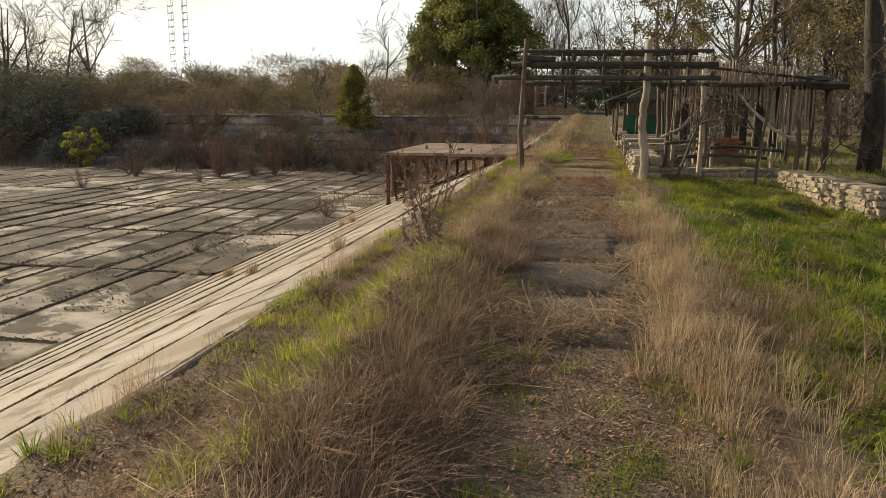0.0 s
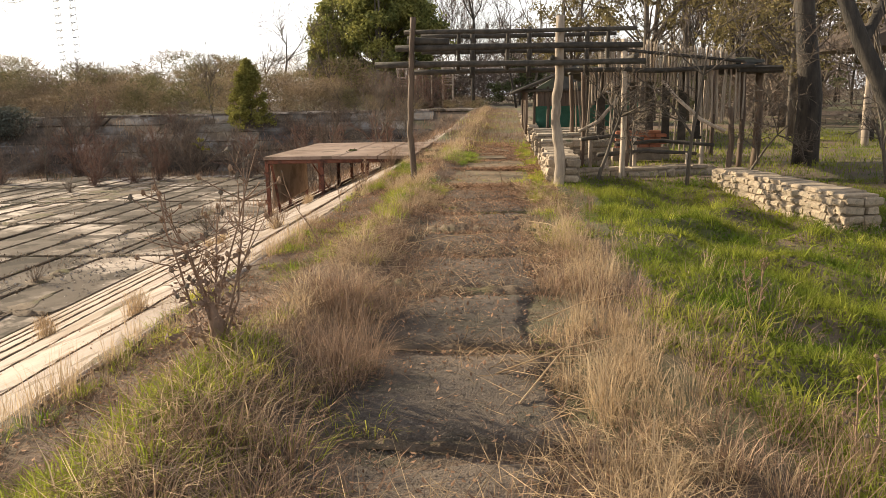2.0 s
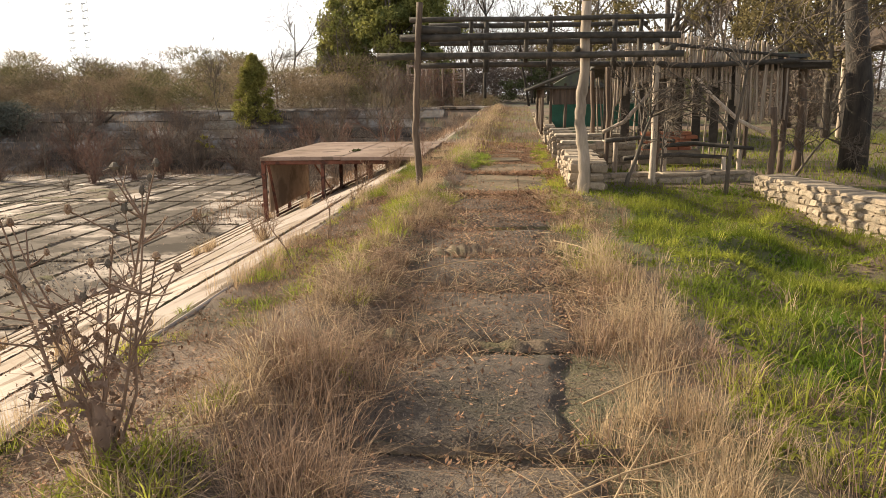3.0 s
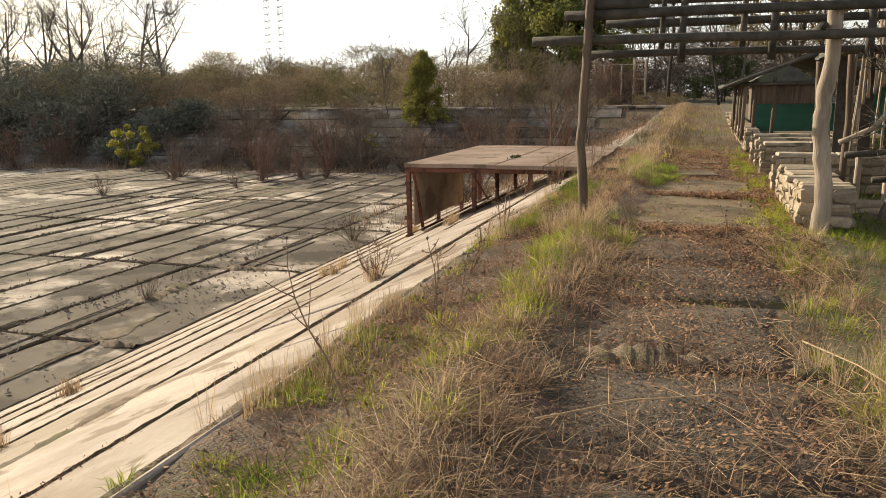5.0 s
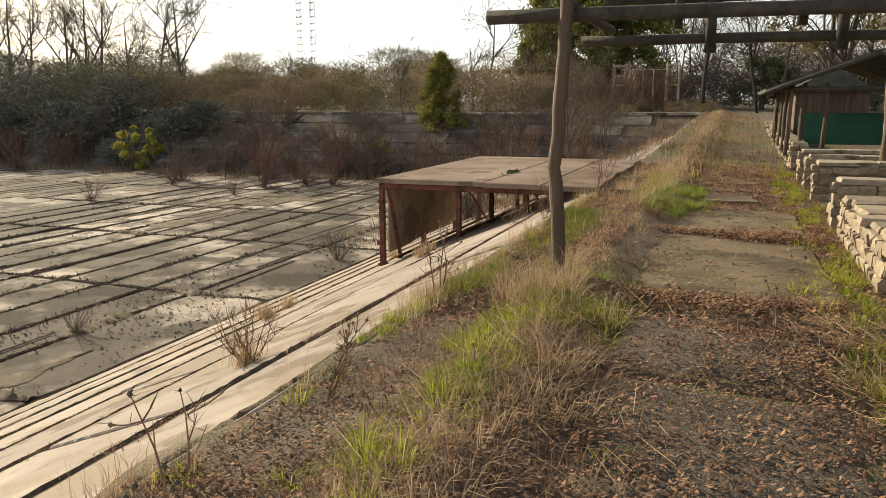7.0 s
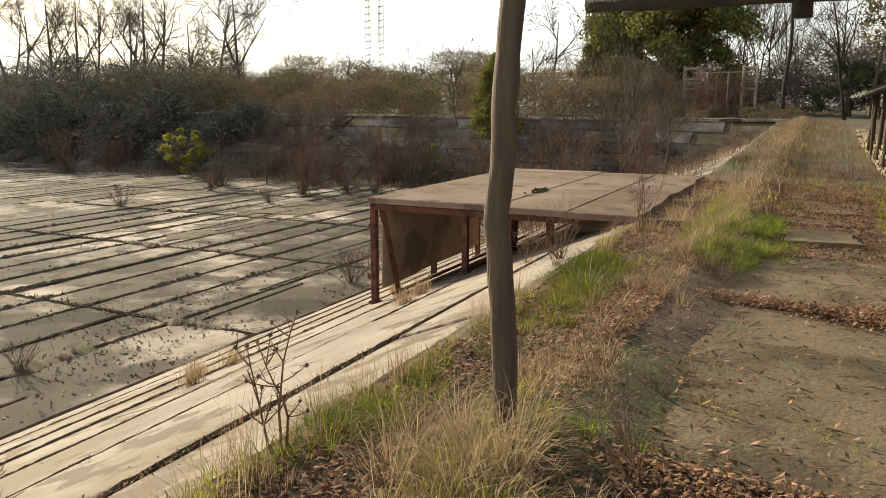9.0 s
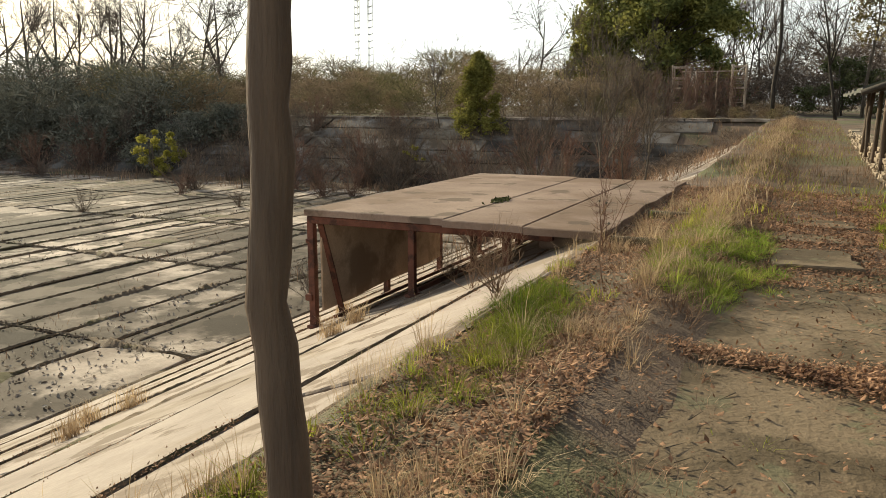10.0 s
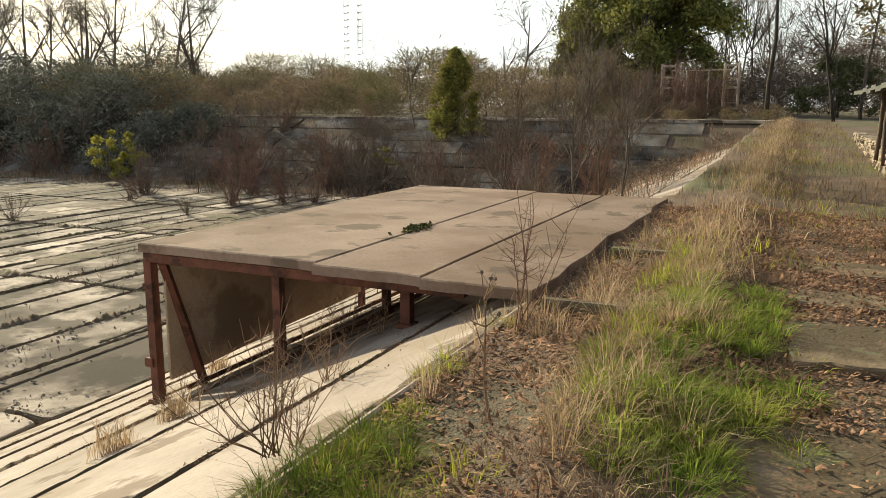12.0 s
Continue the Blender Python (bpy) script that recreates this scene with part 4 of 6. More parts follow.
for x in (-8.0, -7.4, -6.6):
    part("post", crooked([(x, 72.4, 0.5), (x, 72.4, 3.75)], 0.05, 0.05, 540, 6), GREYWOOD, tower, "", True)

# ---- far lattice masts ----
mast = thing("lattice_mast", "tall pale lattice radio mast in the distance", "mast", "masts")
for dx, dy in ((-0.9, -0.5), (0.9, -0.5), (0, 1.0)):
    part("chord", Shape().tube([(dx, dy, 0), (dx, dy, 75)], [0.07, 0.07], 4), STEEL, mast)
for k in range(32):
    s = Shape()
    z = 2.3 * k
    s.tube([(-0.9, -0.5, z), (0.9, -0.5, z + 0.5)], [0.12] * 2, 4)
    s.tube([(0.9, -0.5, z + 0.5), (0, 1, z)], [0.09] * 2, 4)
    s.tube([(0, 1, z), (-0.9, -0.5, z + 0.5)], [0.09] * 2, 4)
    part("lattice", s, STEEL, mast)
mast.matrix_world = pose(-145, 250, 0, 0, 0, 20)
copy_thing(mast, pose(-140, 250, 0, 0, 0, 50))


# ---- trees ----
def limbs(rng, start, way, length, r, depth, wander, up, out, fork=(3, 5), spread=0.7):
    """Grows a branching skeleton: a list of (points, radii, depth)."""
    n = 5 if depth < 2 else 4
    pts, rad = [start], [r]
    d = way.normalized()
    for i in range(n):
        d = (d + Vector(rng.normal(0, wander, 3)) + Vector((0, 0, up))).normalized()
        pts.append(pts[-1] + d * (length / n))
        rad.append(r * (1 - 0.75 * (i + 1) / n) + 0.003)
    out.append((pts, rad, depth))
    if depth >= 3:
        return
    for _ in range(int(rng.integers(fork[0], fork[1] + 1))):
        k = int(rng.integers(1 if depth else 2, n + 1))
        side = Vector(rng.normal(0, 1, 3))
        side = (side - side.project(d)).normalized()
        limbs(rng, pts[k], d * (1 - spread * 0.5) + side * spread, length * rng.uniform(0.38, 0.62), rad[k] * 0.72, depth + 1, wander * 1.2, up * 1.1, out, fork, spread)


def bare_tree(name, label, seed, tall, r, lean=(0, 0), fork=(4, 6), spread=0.6, up=0.06, material=None, twig_mat=None, twigs=5, at=None, group="", category="tree"):
    rng = np.random.default_rng(seed)
    bones = []
    limbs(rng, Vector((0, 0, -0.15)), Vector((lean[0], lean[1], 1)), tall * 0.68, r, 0, 0.09, up, bones, fork, spread)
    ob = thing(name, label, category, group, at)
    trunk, small = Shape(), Shape()
    ends, ways, rads = [], [], []
    for pts, rad, depth in bones:
        if depth == 0:
            trunk.tube(pts, rad, 9, True, 0.05, rng)
        else:
            small.tube(pts, rad, 5 if depth == 1 else 3, False)
        if depth >= 2:
            for _ in range(twigs):
                k = int(rng.integers(1, len(pts)))
                ends.append(pts[k])
                ways.append((pts[k] - pts[k - 1]).normalized() * rng.uniform(0.04, 0.09) * tall + Vector(rng.normal(0, 0.022 * tall, 3)))
                rads.append(0.0011 * tall)
    part("trunk", trunk, material or BARK, ob, smooth=True)
    part("branch_crown", small, material or BARK, ob, smooth=True)
    if ends:
        tagged(part("twig_spray", tri_mesh("twig_spray", *twigs_at(np.array(ends), np.array(ways), np.array(rads), rng)), twig_mat or TWIG, ob), kind="stuff")
    return ob


# tall bare trees behind the far rim
kinds = [bare_tree("bare_tree", "tall bare winter tree behind the far rim", 600 + i, 16.5, 0.2, fork=(4, 5), spread=0.62, up=0.05, twigs=9, at=p, group="bare trees behind the basin")
         for i, p in enumerate((pose(-53, 75, 0.6), pose(-58, 77, 0.6), pose(-63, 74, 0.6)))]
rng = np.random.default_rng(11)
for x, y, k in ((-70, 76, 1.0), (-76, 74, 1.1), (-80, 80, 1.05), (-66, 82, 0.9), (-21.5, 77, 0.72), (-17.2, 80, 0.66), (-24.5, 82, 0.55), (-12, 96, 1.0), (-90, 78, 1.1), (-98, 82, 1.1)):
    copy_thing(kinds[int(rng.integers(3))], pose(x, y, 0.5, 0, 0, rng.uniform(0, 360)) @ Matrix.Scale(k, 4))
for i in range(26):
    copy_thing(kinds[int(rng.integers(3))], pose(rng.uniform(-105, -16), rng.uniform(68, 96), 0.4, 0, 0, rng.uniform(0, 360)) @ Matrix.Scale(rng.uniform(0.3, 0.52), 4))
for x, y, k in ((-54, 63, 0.9), (-66, 64, 0.95), (-76, 66, 1.0)):
    copy_thing(kinds[int(rng.integers(3))], pose(x, y, 0.3, 0, 0, rng.uniform(0, 360)) @ Matrix.Scale(k, 4))
# wood at the end of the path and behind the huts
slim = [bare_tree("slim_tree", "slender dark bare tree in the wood behind the huts", 620 + i, 15, 0.12, fork=(4, 5), spread=0.5, up=0.1, twigs=8, material=DARKBARK if i else BARK, at=p, group="bare trees of the wood")
        for i, p in enumerate((pose(4.5, 64, 0.4), pose(7.5, 69, 0.4), pose(12, 61, 0.4)))]
for i in range(76):
    x, y = rng.uniform(-10, 34), rng.uniform(62, 110)
    if i > 28:
        x, y = rng.uniform(7.5, 30), rng.uniform(30, 66)
    if x < -2.5:
        y = rng.uniform(93, 112)
    copy_thing(slim[int(rng.integers(3))], pose(x, y, 0.4, rng.normal(0, 4), rng.normal(0, 4), rng.uniform(0, 360)) @ Matrix.Scale(rng.uniform(0.6, 1.15), 4))

big = bare_tree("old_tree", "thick dark rough-barked old tree by the rubble wall", 701, 12, 0.27, lean=(-0.06, 0), fork=(5, 6), spread=0.7, at=pose(6.45, 20.0, -0.1), twigs=9, material=DARKBARK)
big2 = bare_tree("leaning_tree", "vine-hung leaning tree with dark ragged bark", 702, 11, 0.18, lean=(-0.28, 0.05), fork=(5, 6), spread=0.7, material=DARKBARK, at=pose(6.75, 15.8, -0.4), twigs=9)
bare_tree("young_tree", "small bare spreading young tree on the lawn edge", 703, 3.9, 0.038, fork=(4, 5), spread=0.75, up=0.03, material=PALEBARK, at=pose(3.35, 17.2, -0.15), twigs=5)
bare_tree("young_tree", "pale bare shrub growing beside the gate post", 704, 2.6, 0.04, lean=(0.2, 0), fork=(4, 6), spread=0.8, up=0.03, material=PALEBARK, at=pose(1.75, 17.4, -0.1), twigs=4)
for i, (x, y) in enumerate(((7.4, 14.9), (7.9, 13.0), (6.9, 17.2))):
    bare_tree("tangled_shrub", "tangled bare pale shrub stems by the wall", 710 + i, 3.6, 0.04, fork=(5, 6), spread=0.8, up=0.05, material=PALEBARK, at=pose(x, y, -0.4), twigs=5, category="shrub", group="tangled shrubs")

for i, (x, y, k) in enumerate(((2.5, 18.35, 0.45), (4.75, 18.6, 0.5), (8.6, 15.5, 1.0), (7.2, 11.8, 0.75), (8.4, 18.0, 1.0))):
    bare_tree("tangled_shrub", "tangled arching bare shrub before the hut", 740 + i, 3.6 * k + 0.4, 0.03, lean=(0.4 * math.sin(i * 2), 0), fork=(5, 6), spread=0.95, up=0.0, material=PALEBARK, at=pose(x, y, -0.2), twigs=4, category="shrub", group="tangled shrubs")
# bark strands and vines on the leaning tree
g = np.random.default_rng(760)
for i in range(16):
    a = g.uniform(0, 2 * math.pi)
    z0, z1 = g.uniform(-0.2, 1.0), g.uniform(1.6, 4.2)
    pts = []
    for k in range(5):
        z = z0 + (z1 - z0) * k / 4
        off = 0.2 - 0.02 * z + 0.05 * math.sin(3 * z + i)
        pts.append((-0.27 * z + math.cos(a) * off, 0.05 * z + math.sin(a) * off, z))
    part("vine", Shape().tube(pts, [0.022, 0.018, 0.014, 0.012, 0.008], 5), PALEBARK, big2, "", True)
# saplings and shrubs on the far slope and basin edge
sap = bare_tree("sapling", "thin bare sapling growing from the basin joints", 720, 4.0, 0.03, fork=(5, 6), spread=0.5, up=0.12, material=PALEBARK, at=pose(-5.05, 34, -1.25), twigs=5, group="basin saplings")
shrub_kinds = []
for i in range(3):
    g = np.random.default_rng(730 + i)
    ob = thing("bare_shrub", "bushy bare brown shrub on the dirty pool edge", "shrub", "basin shrubs")
    bones = Shape()
    ends, ways = [], []
    for _ in range(16):
        d = Vector((g.normal(0, 0.35), g.normal(0, 0.35), 1)).normalized()
        p = Vector((g.normal(0, 0.1), g.normal(0, 0.1), -0.1))
        pts = [p]
        for _ in range(4):
            d = (d + Vector(g.normal(0, 0.14, 3))).normalized()
            pts.append(pts[-1] + d * 0.5)
        bones.tube(pts, [0.016, 0.013, 0.01, 0.007, 0.004], 3, False)
        for _ in range(70):
            k = int(g.integers(1, 5))
            u = g.random()
            ends.append(pts[k - 1].lerp(pts[k], u))
            ways.append((pts[k] - pts[k - 1]).normalized() * 0.35 + Vector(g.normal(0, 0.16, 3)))
    tagged(part("stem_clump", bones, TWIG, ob), kind="stuff")
    tagged(part("twig_spray", tri_mesh("twig_spray", *twigs_at(np.array(ends), np.array(ways), np.full(len(ends), 0.006), g)), REDTWIG if i == 1 else TWIG, ob), kind="stuff")
    shrub_kinds.append(ob)
spots = []
for i in range(56):
    x = rng.uniform(-46, -4)
    y = rng.uniform(43, 57) if x < -9 else rng.uniform(36, 56)
    if i < 5:
        x, y = rng.uniform(-9, -3.6), rng.uniform(33.5, 40)
    if abs(x + 36) > 5:
        spots.append((x, y))
for i, (x, y) in enumerate(spots):
    z = float(basin(np.float64(x), np.float64(y)))
    m = pose(x, y, z, 0, 0, rng.uniform(0, 360)) @ Matrix.Scale(rng.uniform(0.55, 1.25), 4)
    if i < 3:
        shrub_kinds[i].matrix_world = m
    elif i % 4 == 0:
        copy_thing(sap, m)
    else:
        copy_thing(shrub_kinds[int(rng.integers(3))], m)
for x, y, k in ((-7.4, 66.5, 0.9), (-6.2, 67.5, 1.0), (-9.0, 67.0, 0.8), (-4.8, 66, 0.85), (-10.4, 68, 0.9), (-8.2, 69.5, 1.1)):
    copy_thing(shrub_kinds[1], pose(x, y, 0.45, 0, 0, 50 * x) @ Matrix.Diagonal((k, k, 1.5 * k, 1)))
for x, y, k in ((-12.2, 49.6, 1.3), (-14.6, 49.0, 1.5), (-17.0, 49.8, 1.4), (-19.4, 48.6, 1.4), (-21.6, 49.4, 1.3), (-24.2, 48.8, 1.2), (-27, 49.6, 1.3), (-30, 48.6, 1.2), (-10.3, 46.5, 1.3), (-9.2, 43.5, 1.2), (-8.4, 40.5, 1.1)):
    copy_thing(shrub_kinds[int(10 * k) % 3], pose(x, y, float(basin(np.float64(x), np.float64(y))), 0, 0, 50 * x) @ Matrix.Scale(k, 4))
copy_thing(sap, pose(-7.7, 36, -2.1, 0, 0, 80) @ Matrix.Scale(0.95, 4))
copy_thing(sap, pose(-4.15, 34, -0.75, 0, 0, 140) @ Matrix.Scale(0.6, 4))
copy_thing(sap, pose(-3.6, 31.5, -0.3, 0, 0, 200) @ Matrix.Scale(0.7, 4))


def leafy(name, label, seed, tall, wide, crown_from, material, n, size, at, trunks=1, category="tree", clumps=60, shape=0.5):
    """A tree with a crown of many small leaves gathered in clumps on its limbs, ragged and open."""
    g = np.random.default_rng(seed)
    ob = thing(name, label, category, "", at)
    wood = Shape()
    centres, radii = [], []
    for k in range(trunks):
        foot = Vector((g.normal(0, 0.12) * wide * (trunks > 1), g.normal(0, 0.12) * wide * (trunks > 1), -0.15))
        tip = Vector((foot.x * 2.2, foot.y * 2.2, tall * 0.9))
        wood.tube([foot, foot.lerp(tip, 0.4) + Vector(g.normal(0, 0.02 * tall, 3)), tip], [0.022 * tall, 0.014 * tall, 0.004 * tall], 7)
    for i in range(clumps):
        u = g.random() ** 0.8
        z = crown_from + (tall - crown_from) * u
        reach = wide * math.sin(math.pi * (0.2 + 0.76 * u)) ** 0.6
        if shape < 0.5:
            reach = wide * (1 - u) ** 0.7
        a, q = g.uniform(0, 2 * math.pi), math.sqrt(g.random())
        c = Vector((math.cos(a) * reach * q, math.sin(a) * reach * q, z))
        centres.append(c)
        radii.append(g.uniform(0.10, 0.22) * wide)
        if i % 2 == 0:
            wood.tube([Vector((0, 0, max(0.1 * tall, z - 0.25 * tall))), c.lerp(Vector((0, 0, z - 0.1 * tall)), 0.4), c], [0.006 * tall, 0.004 * tall, 0.0015 * tall], 4, False)
    part("trunk", wood, BARK, ob, smooth=True)
    idx = g.integers(0, clumps, n)
    off = g.normal(0, 1, (n, 3))
    off /= np.linalg.norm(off, axis=1)[:, None]
    off *= (g.random(n) ** 0.45)[:, None] * np.array(radii)[idx][:, None] * g.uniform(0.7, 1.25, (n, 1))
    off[:, 2] *= 0.75
    p = np.array(centres)[idx] + off
    part("crown", tri_mesh("crown", *leaves(p, g.uniform(0.6, 1.3, n) * size, g)), material, ob)
    return ob


leafy("evergreen_tree", "big dense dark evergreen tree with ragged crown behind the far rim", 800, 13.6, 7.5, 0.6, NEEDLES, 84000, 0.19, pose(-13.5, 86, 0.5), 4, clumps=330)
leafy("evergreen_tree", "olive tinted evergreen lobe beside the big evergreen", 801, 7.5, 3.4, 0.8, OLIVE, 8000, 0.14, pose(-18.2, 83.5, 0.5), 2, clumps=40)
leafy("small_cypress", "small olive green cypress by the basin rim", 802, 4.6, 2.0, 0.1, OLIVE, 21000, 0.075, pose(-17.9, 56.2, -0.35), 1, clumps=240, shape=0.4)
leafy("yellow_bush", "yellow-green leafy bush at the basin edge", 803, 3.0, 1.7, 0.2, YELLOWLEAF, 7500, 0.06, pose(-36.3, 49.3, -2.85), 3, "bush", 26)
leafy("yellow_bush", "small yellowish bush among bare shrubs", 804, 1.5, 0.7, 0.3, YELLOWLEAF, 700, 0.06, pose(-20, 52, -2.2), 3, "bush", 16)
olive_tree = leafy("olive_tinted_tree", "tall straggling tree with sparse olive-brown foliage behind the huts", 810, 9.5, 4.2, 3.0, SPARSE, 5200, 0.10, pose(6.5, 40, 0.3), 2, "tree", 55)
tagged(olive_tree, group="olive trees behind the huts")
for x, y, k in ((10.5, 35, 0.85), (14, 43, 1.1), (4.0, 50, 0.9), (18.5, 37, 1.0), (9, 28, 0.62)):
    copy_thing(olive_tree, pose(x, y, 0.2, 0, 0, 61 * x) @ Matrix.Scale(k, 4))
ivy = leafy("evergreen_shrub", "dark ivy-like evergreen under the far trees", 805, 4.2, 3.4, 0.3, IVY, 4600, 0.12, pose(1.5, 80, 0.5), 3, "shrub", 40)
for x, y, k in ((-7, 90, 0.8), (8, 78, 0.7), (14, 70, 1.0), (11, 52, 0.8), (18, 56, 1.1)):
    copy_thing(ivy, pose(x, y, 0.3, 0, 0, 40 * x) @ Matrix.Scale(k, 4))

# ---- far woods ----
def scrub_band(n_bush, x0, x1, y0, y1, tall, seed, per=520, radius=0.03, leafy_share=0.0):
    """Twiggy bushes, many, grown together."""
    g = np.random.default_rng(seed)
    P, D, R = [], [], []
    for _ in range(n_bush):
        bx, by = g.uniform(x0, x1), g.uniform(y0, y1)
        h = tall * g.uniform(0.55, 1.15) * (1 + 0.22 * math.sin(bx * 0.21) + 0.12 * math.sin(bx * 0.57 + 1))
        w = h * g.uniform(0.4, 0.8)
        foot = float(height(bx, by))
        u = g.random(per) ** 0.7
        a = g.uniform(0, 2 * np.pi, per)
        q = np.sqrt(g.random(per)) * w * (0.35 + 0.75 * np.sin(np.pi * np.clip(u * 0.85 + 0.1, 0, 1)))
        P.append(np.stack([bx + np.cos(a) * q, by + np.sin(a) * q, foot + u * h * 0.86], 1))
        ln = h * g.uniform(0.08, 0.2, per)
        D.append(np.stack([np.cos(a) * 0.35 * ln + g.normal(0, 0.6, per) * ln, np.sin(a) * 0.35 * ln + g.normal(0, 0.6, per) * ln, ln * g.uniform(-0.1, 1.1, per)], 1))
        R.append(np.full(per, radius) * g.uniform(0.5, 1.4, per))
    p, d, r = np.concatenate(P), np.concatenate(D), np.concatenate(R)
    k = g.random(len(p)) < leafy_share
    if not k.any():
        return twigs_at(p, d, r, g)
    return joined(twigs_at(p[~k], d[~k], r[~k], g), leaves(p[k], r[k] * 2.2, g))


stuff("bramble_thicket", *joined(scrub_band(84, -100, -34, 50.5, 57.5, 3.4, 906, 1000, 0.048, 0.6), scrub_band(36, -110, -44, 52, 60, 4.6, 907, 900, 0.048, 0.6)),
      THICKET, "dark dense bramble thicket on the far pool side", "thicket")
stuff("slope_scrub", *joined(scrub_band(85, -40, -7, 49.5, 58.5, 1.2, 908, 560, 0.009), scrub_band(13, -12, -2.6, 38, 56, 1.2, 909, 800, 0.008)),
      TWIG, "low brown scrub over the far pool slope", "scrub")
stuff("far_scrub", *joined(scrub_band(130, -105, -13, 60, 72, 3.4, 900, 1050, 0.019, 0.1), scrub_band(34, -13, -1, 60, 70, 1.3, 910, 700, 0.012), scrub_band(120, -130, -12, 74, 95, 5.4, 901, 1000, 0.029, 0.12), scrub_band(60, -130, -30, 95, 130, 7.5, 902, 800, 0.042, 0.1)),
      SCRUB, "brown and olive winter scrub and thickets behind the basin", "scrub")
stuff("wood_undergrowth", *joined(scrub_band(70, -14, 40, 76, 100, 4.6, 903, 800, 0.03, 0.15), scrub_band(50, 8, 40, 28, 60, 2.4, 904, 1000, 0.013, 0.1), scrub_band(60, -16, 60, 90, 130, 9.0, 905, 700, 0.05, 0.15)),
      TWIG, "bare brown undergrowth between the wood's trunks", "undergrowth")


# ---- grass, weeds, litter ----
def gap(y):
    """Thins the bank grass beside the big plates."""
    return 1 - 0.9 * smooth01(y, 15.2, 16.0) * (1 - smooth01(y, 19.2, 20.0))

def scatter(n, x0, x1, y0, y1, keep, seed):
    """Points in a rectangle, thinned by keep(x, y) from 0 to 1."""
    g = np.random.default_rng(seed)
    x, y = g.uniform(x0, x1, n), g.uniform(y0, y1, n)
    k = g.random(n) < keep(x, y)
    return x[k], y[k], g


def patch(x, y, s, ox=0.0):
    """Irregular patches from 0 to 1."""
    return 0.5 + 0.5 * np.clip((np.sin(x * s + ox) * np.sin(y * s * 0.83 + 1.3 + ox) + 0.7 * np.sin(x * s * 2.3 + y * s * 1.1 + ox * 2) + 0.5 * np.sin(y * s * 2.9 - x * s * 1.7)) / 1.3, -1, 1)


def field(name, n, area, keep, h, w, lean, material, label, category, seed, droop=0.35):
    x, y, g = scatter(n, *area, keep, seed)
    m = len(x)
    hh = g.uniform(*h, m) * (0.6 + 0.7 * patch(x, y, 3.1, seed))
    v, t = blades(x, y, height(x, y) - 0.01, hh, g.uniform(*w, m), g.uniform(*lean, m), g, droop)
    return stuff(name, v, t, material, label, category)


def bump(v, a, s):
    return np.exp(-((v - a) / s) ** 2)



def tufts(name, n, per, area, keep, h, w, radius, lean, material, label, category, seed, droop=0.35):
    """Grass grown in clumps that spread outwards, each of its own height."""
    cx, cy, g = scatter(n, *area, keep, seed)
    m = len(cx)
    tall, wide = g.uniform(*h, m), g.uniform(*radius, m)
    i = np.repeat(np.arange(m), per)
    k = len(i)
    a, q = g.uniform(0, 2 * np.pi, k), np.sqrt(g.random(k))
    x, y = cx[i] + np.cos(a) * q * wide[i], cy[i] + np.sin(a) * q * wide[i]
    hh = tall[i] * g.uniform(0.45, 1.1, k) * (1.1 - 0.5 * q)
    v, t = blades(x, y, height(x, y) - 0.01, hh, g.uniform(*w, k), g.uniform(*lean, k) * (0.35 + q), g, droop, a + g.normal(0, 0.6, k))
    return stuff(name, v, t, material, label, category)


LAWN_EDGE = lambda x, y: smooth01(x + 0.5 * patch(x, y, 1.9), 1.25, 1.75) * (1 - smooth01(x + 1.4 * patch(x, y, 0.7, 3), 6.6, 9.4)) * smooth01(y + patch(x, y, 0.8, 1), 0.8, 2.2)
field("rough_meadow", 26000, (1.5, 34, -14, 30), lambda x, y: 0.25 + 0.75 * patch(x, y, 0.5, 4), (0.06, 0.2), (0.012, 0.026), (0.3, 1.4), LAWN, "rough green meadow beyond the lawn", "grass", 51)

field("lawn", 110000, (1.0, 8.5, 0.8, 17.6), lambda x, y: LAWN_EDGE(x, y) * np.clip(1.3 - 0.06 * y, 0.35, 1), (0.04, 0.12), (0.003, 0.007), (0.3, 1.3), LAWN,
      "short bright green grass of the neglected lawn", "grass", 1)
x, y, g = scatter(70000, 1.0, 8.5, 0.8, 17.6, lambda x, y: LAWN_EDGE(x, y) * np.clip(1.2 - 0.05 * y, 0.4, 1), 27)
v, t = leaves(np.stack([x, y, height(x, y) + g.uniform(0.003, 0.03, len(x))], 1), g.uniform(0.02, 0.045, len(x)), g, 0.35)
stuff("lawn_thatch", v, t, LAWN, "low dense leaves and thatch of the lawn", "grass")
tufts("lawn_tufts", 2900, 46, (1.0, 7.5, 1.0, 17.4), lambda x, y: LAWN_EDGE(x, y) * (0.15 + 0.85 * patch(x, y, 1.7, 2)), (0.08, 0.28), (0.003, 0.006), (0.06, 0.22), (0.4, 1.5), LAWN,
      "uneven tufts of long green lawn grass", "grass", 20)
tufts("lawn_yellow_tufts", 900, 40, (1.0, 7.0, 1.0, 15), lambda x, y: LAWN_EDGE(x, y) * np.clip(patch(x, y, 1.2, 6) * 1.7 - 0.5, 0, 1), (0.1, 0.26), (0.004, 0.008), (0.08, 0.2), (0.4, 1.5), GREENGRASS,
      "yellowing tufts of lawn grass", "grass", 21)
tufts("lawn_straw", 420, 12, (1.0, 6.5, 0.8, 14), lambda x, y: patch(x, y, 1.1, 2) ** 2, (0.15, 0.36), (0.003, 0.006), (0.04, 0.14), (0.3, 1.2), STRAW, "thin dry stalks standing in the lawn", "dry grass", 2)
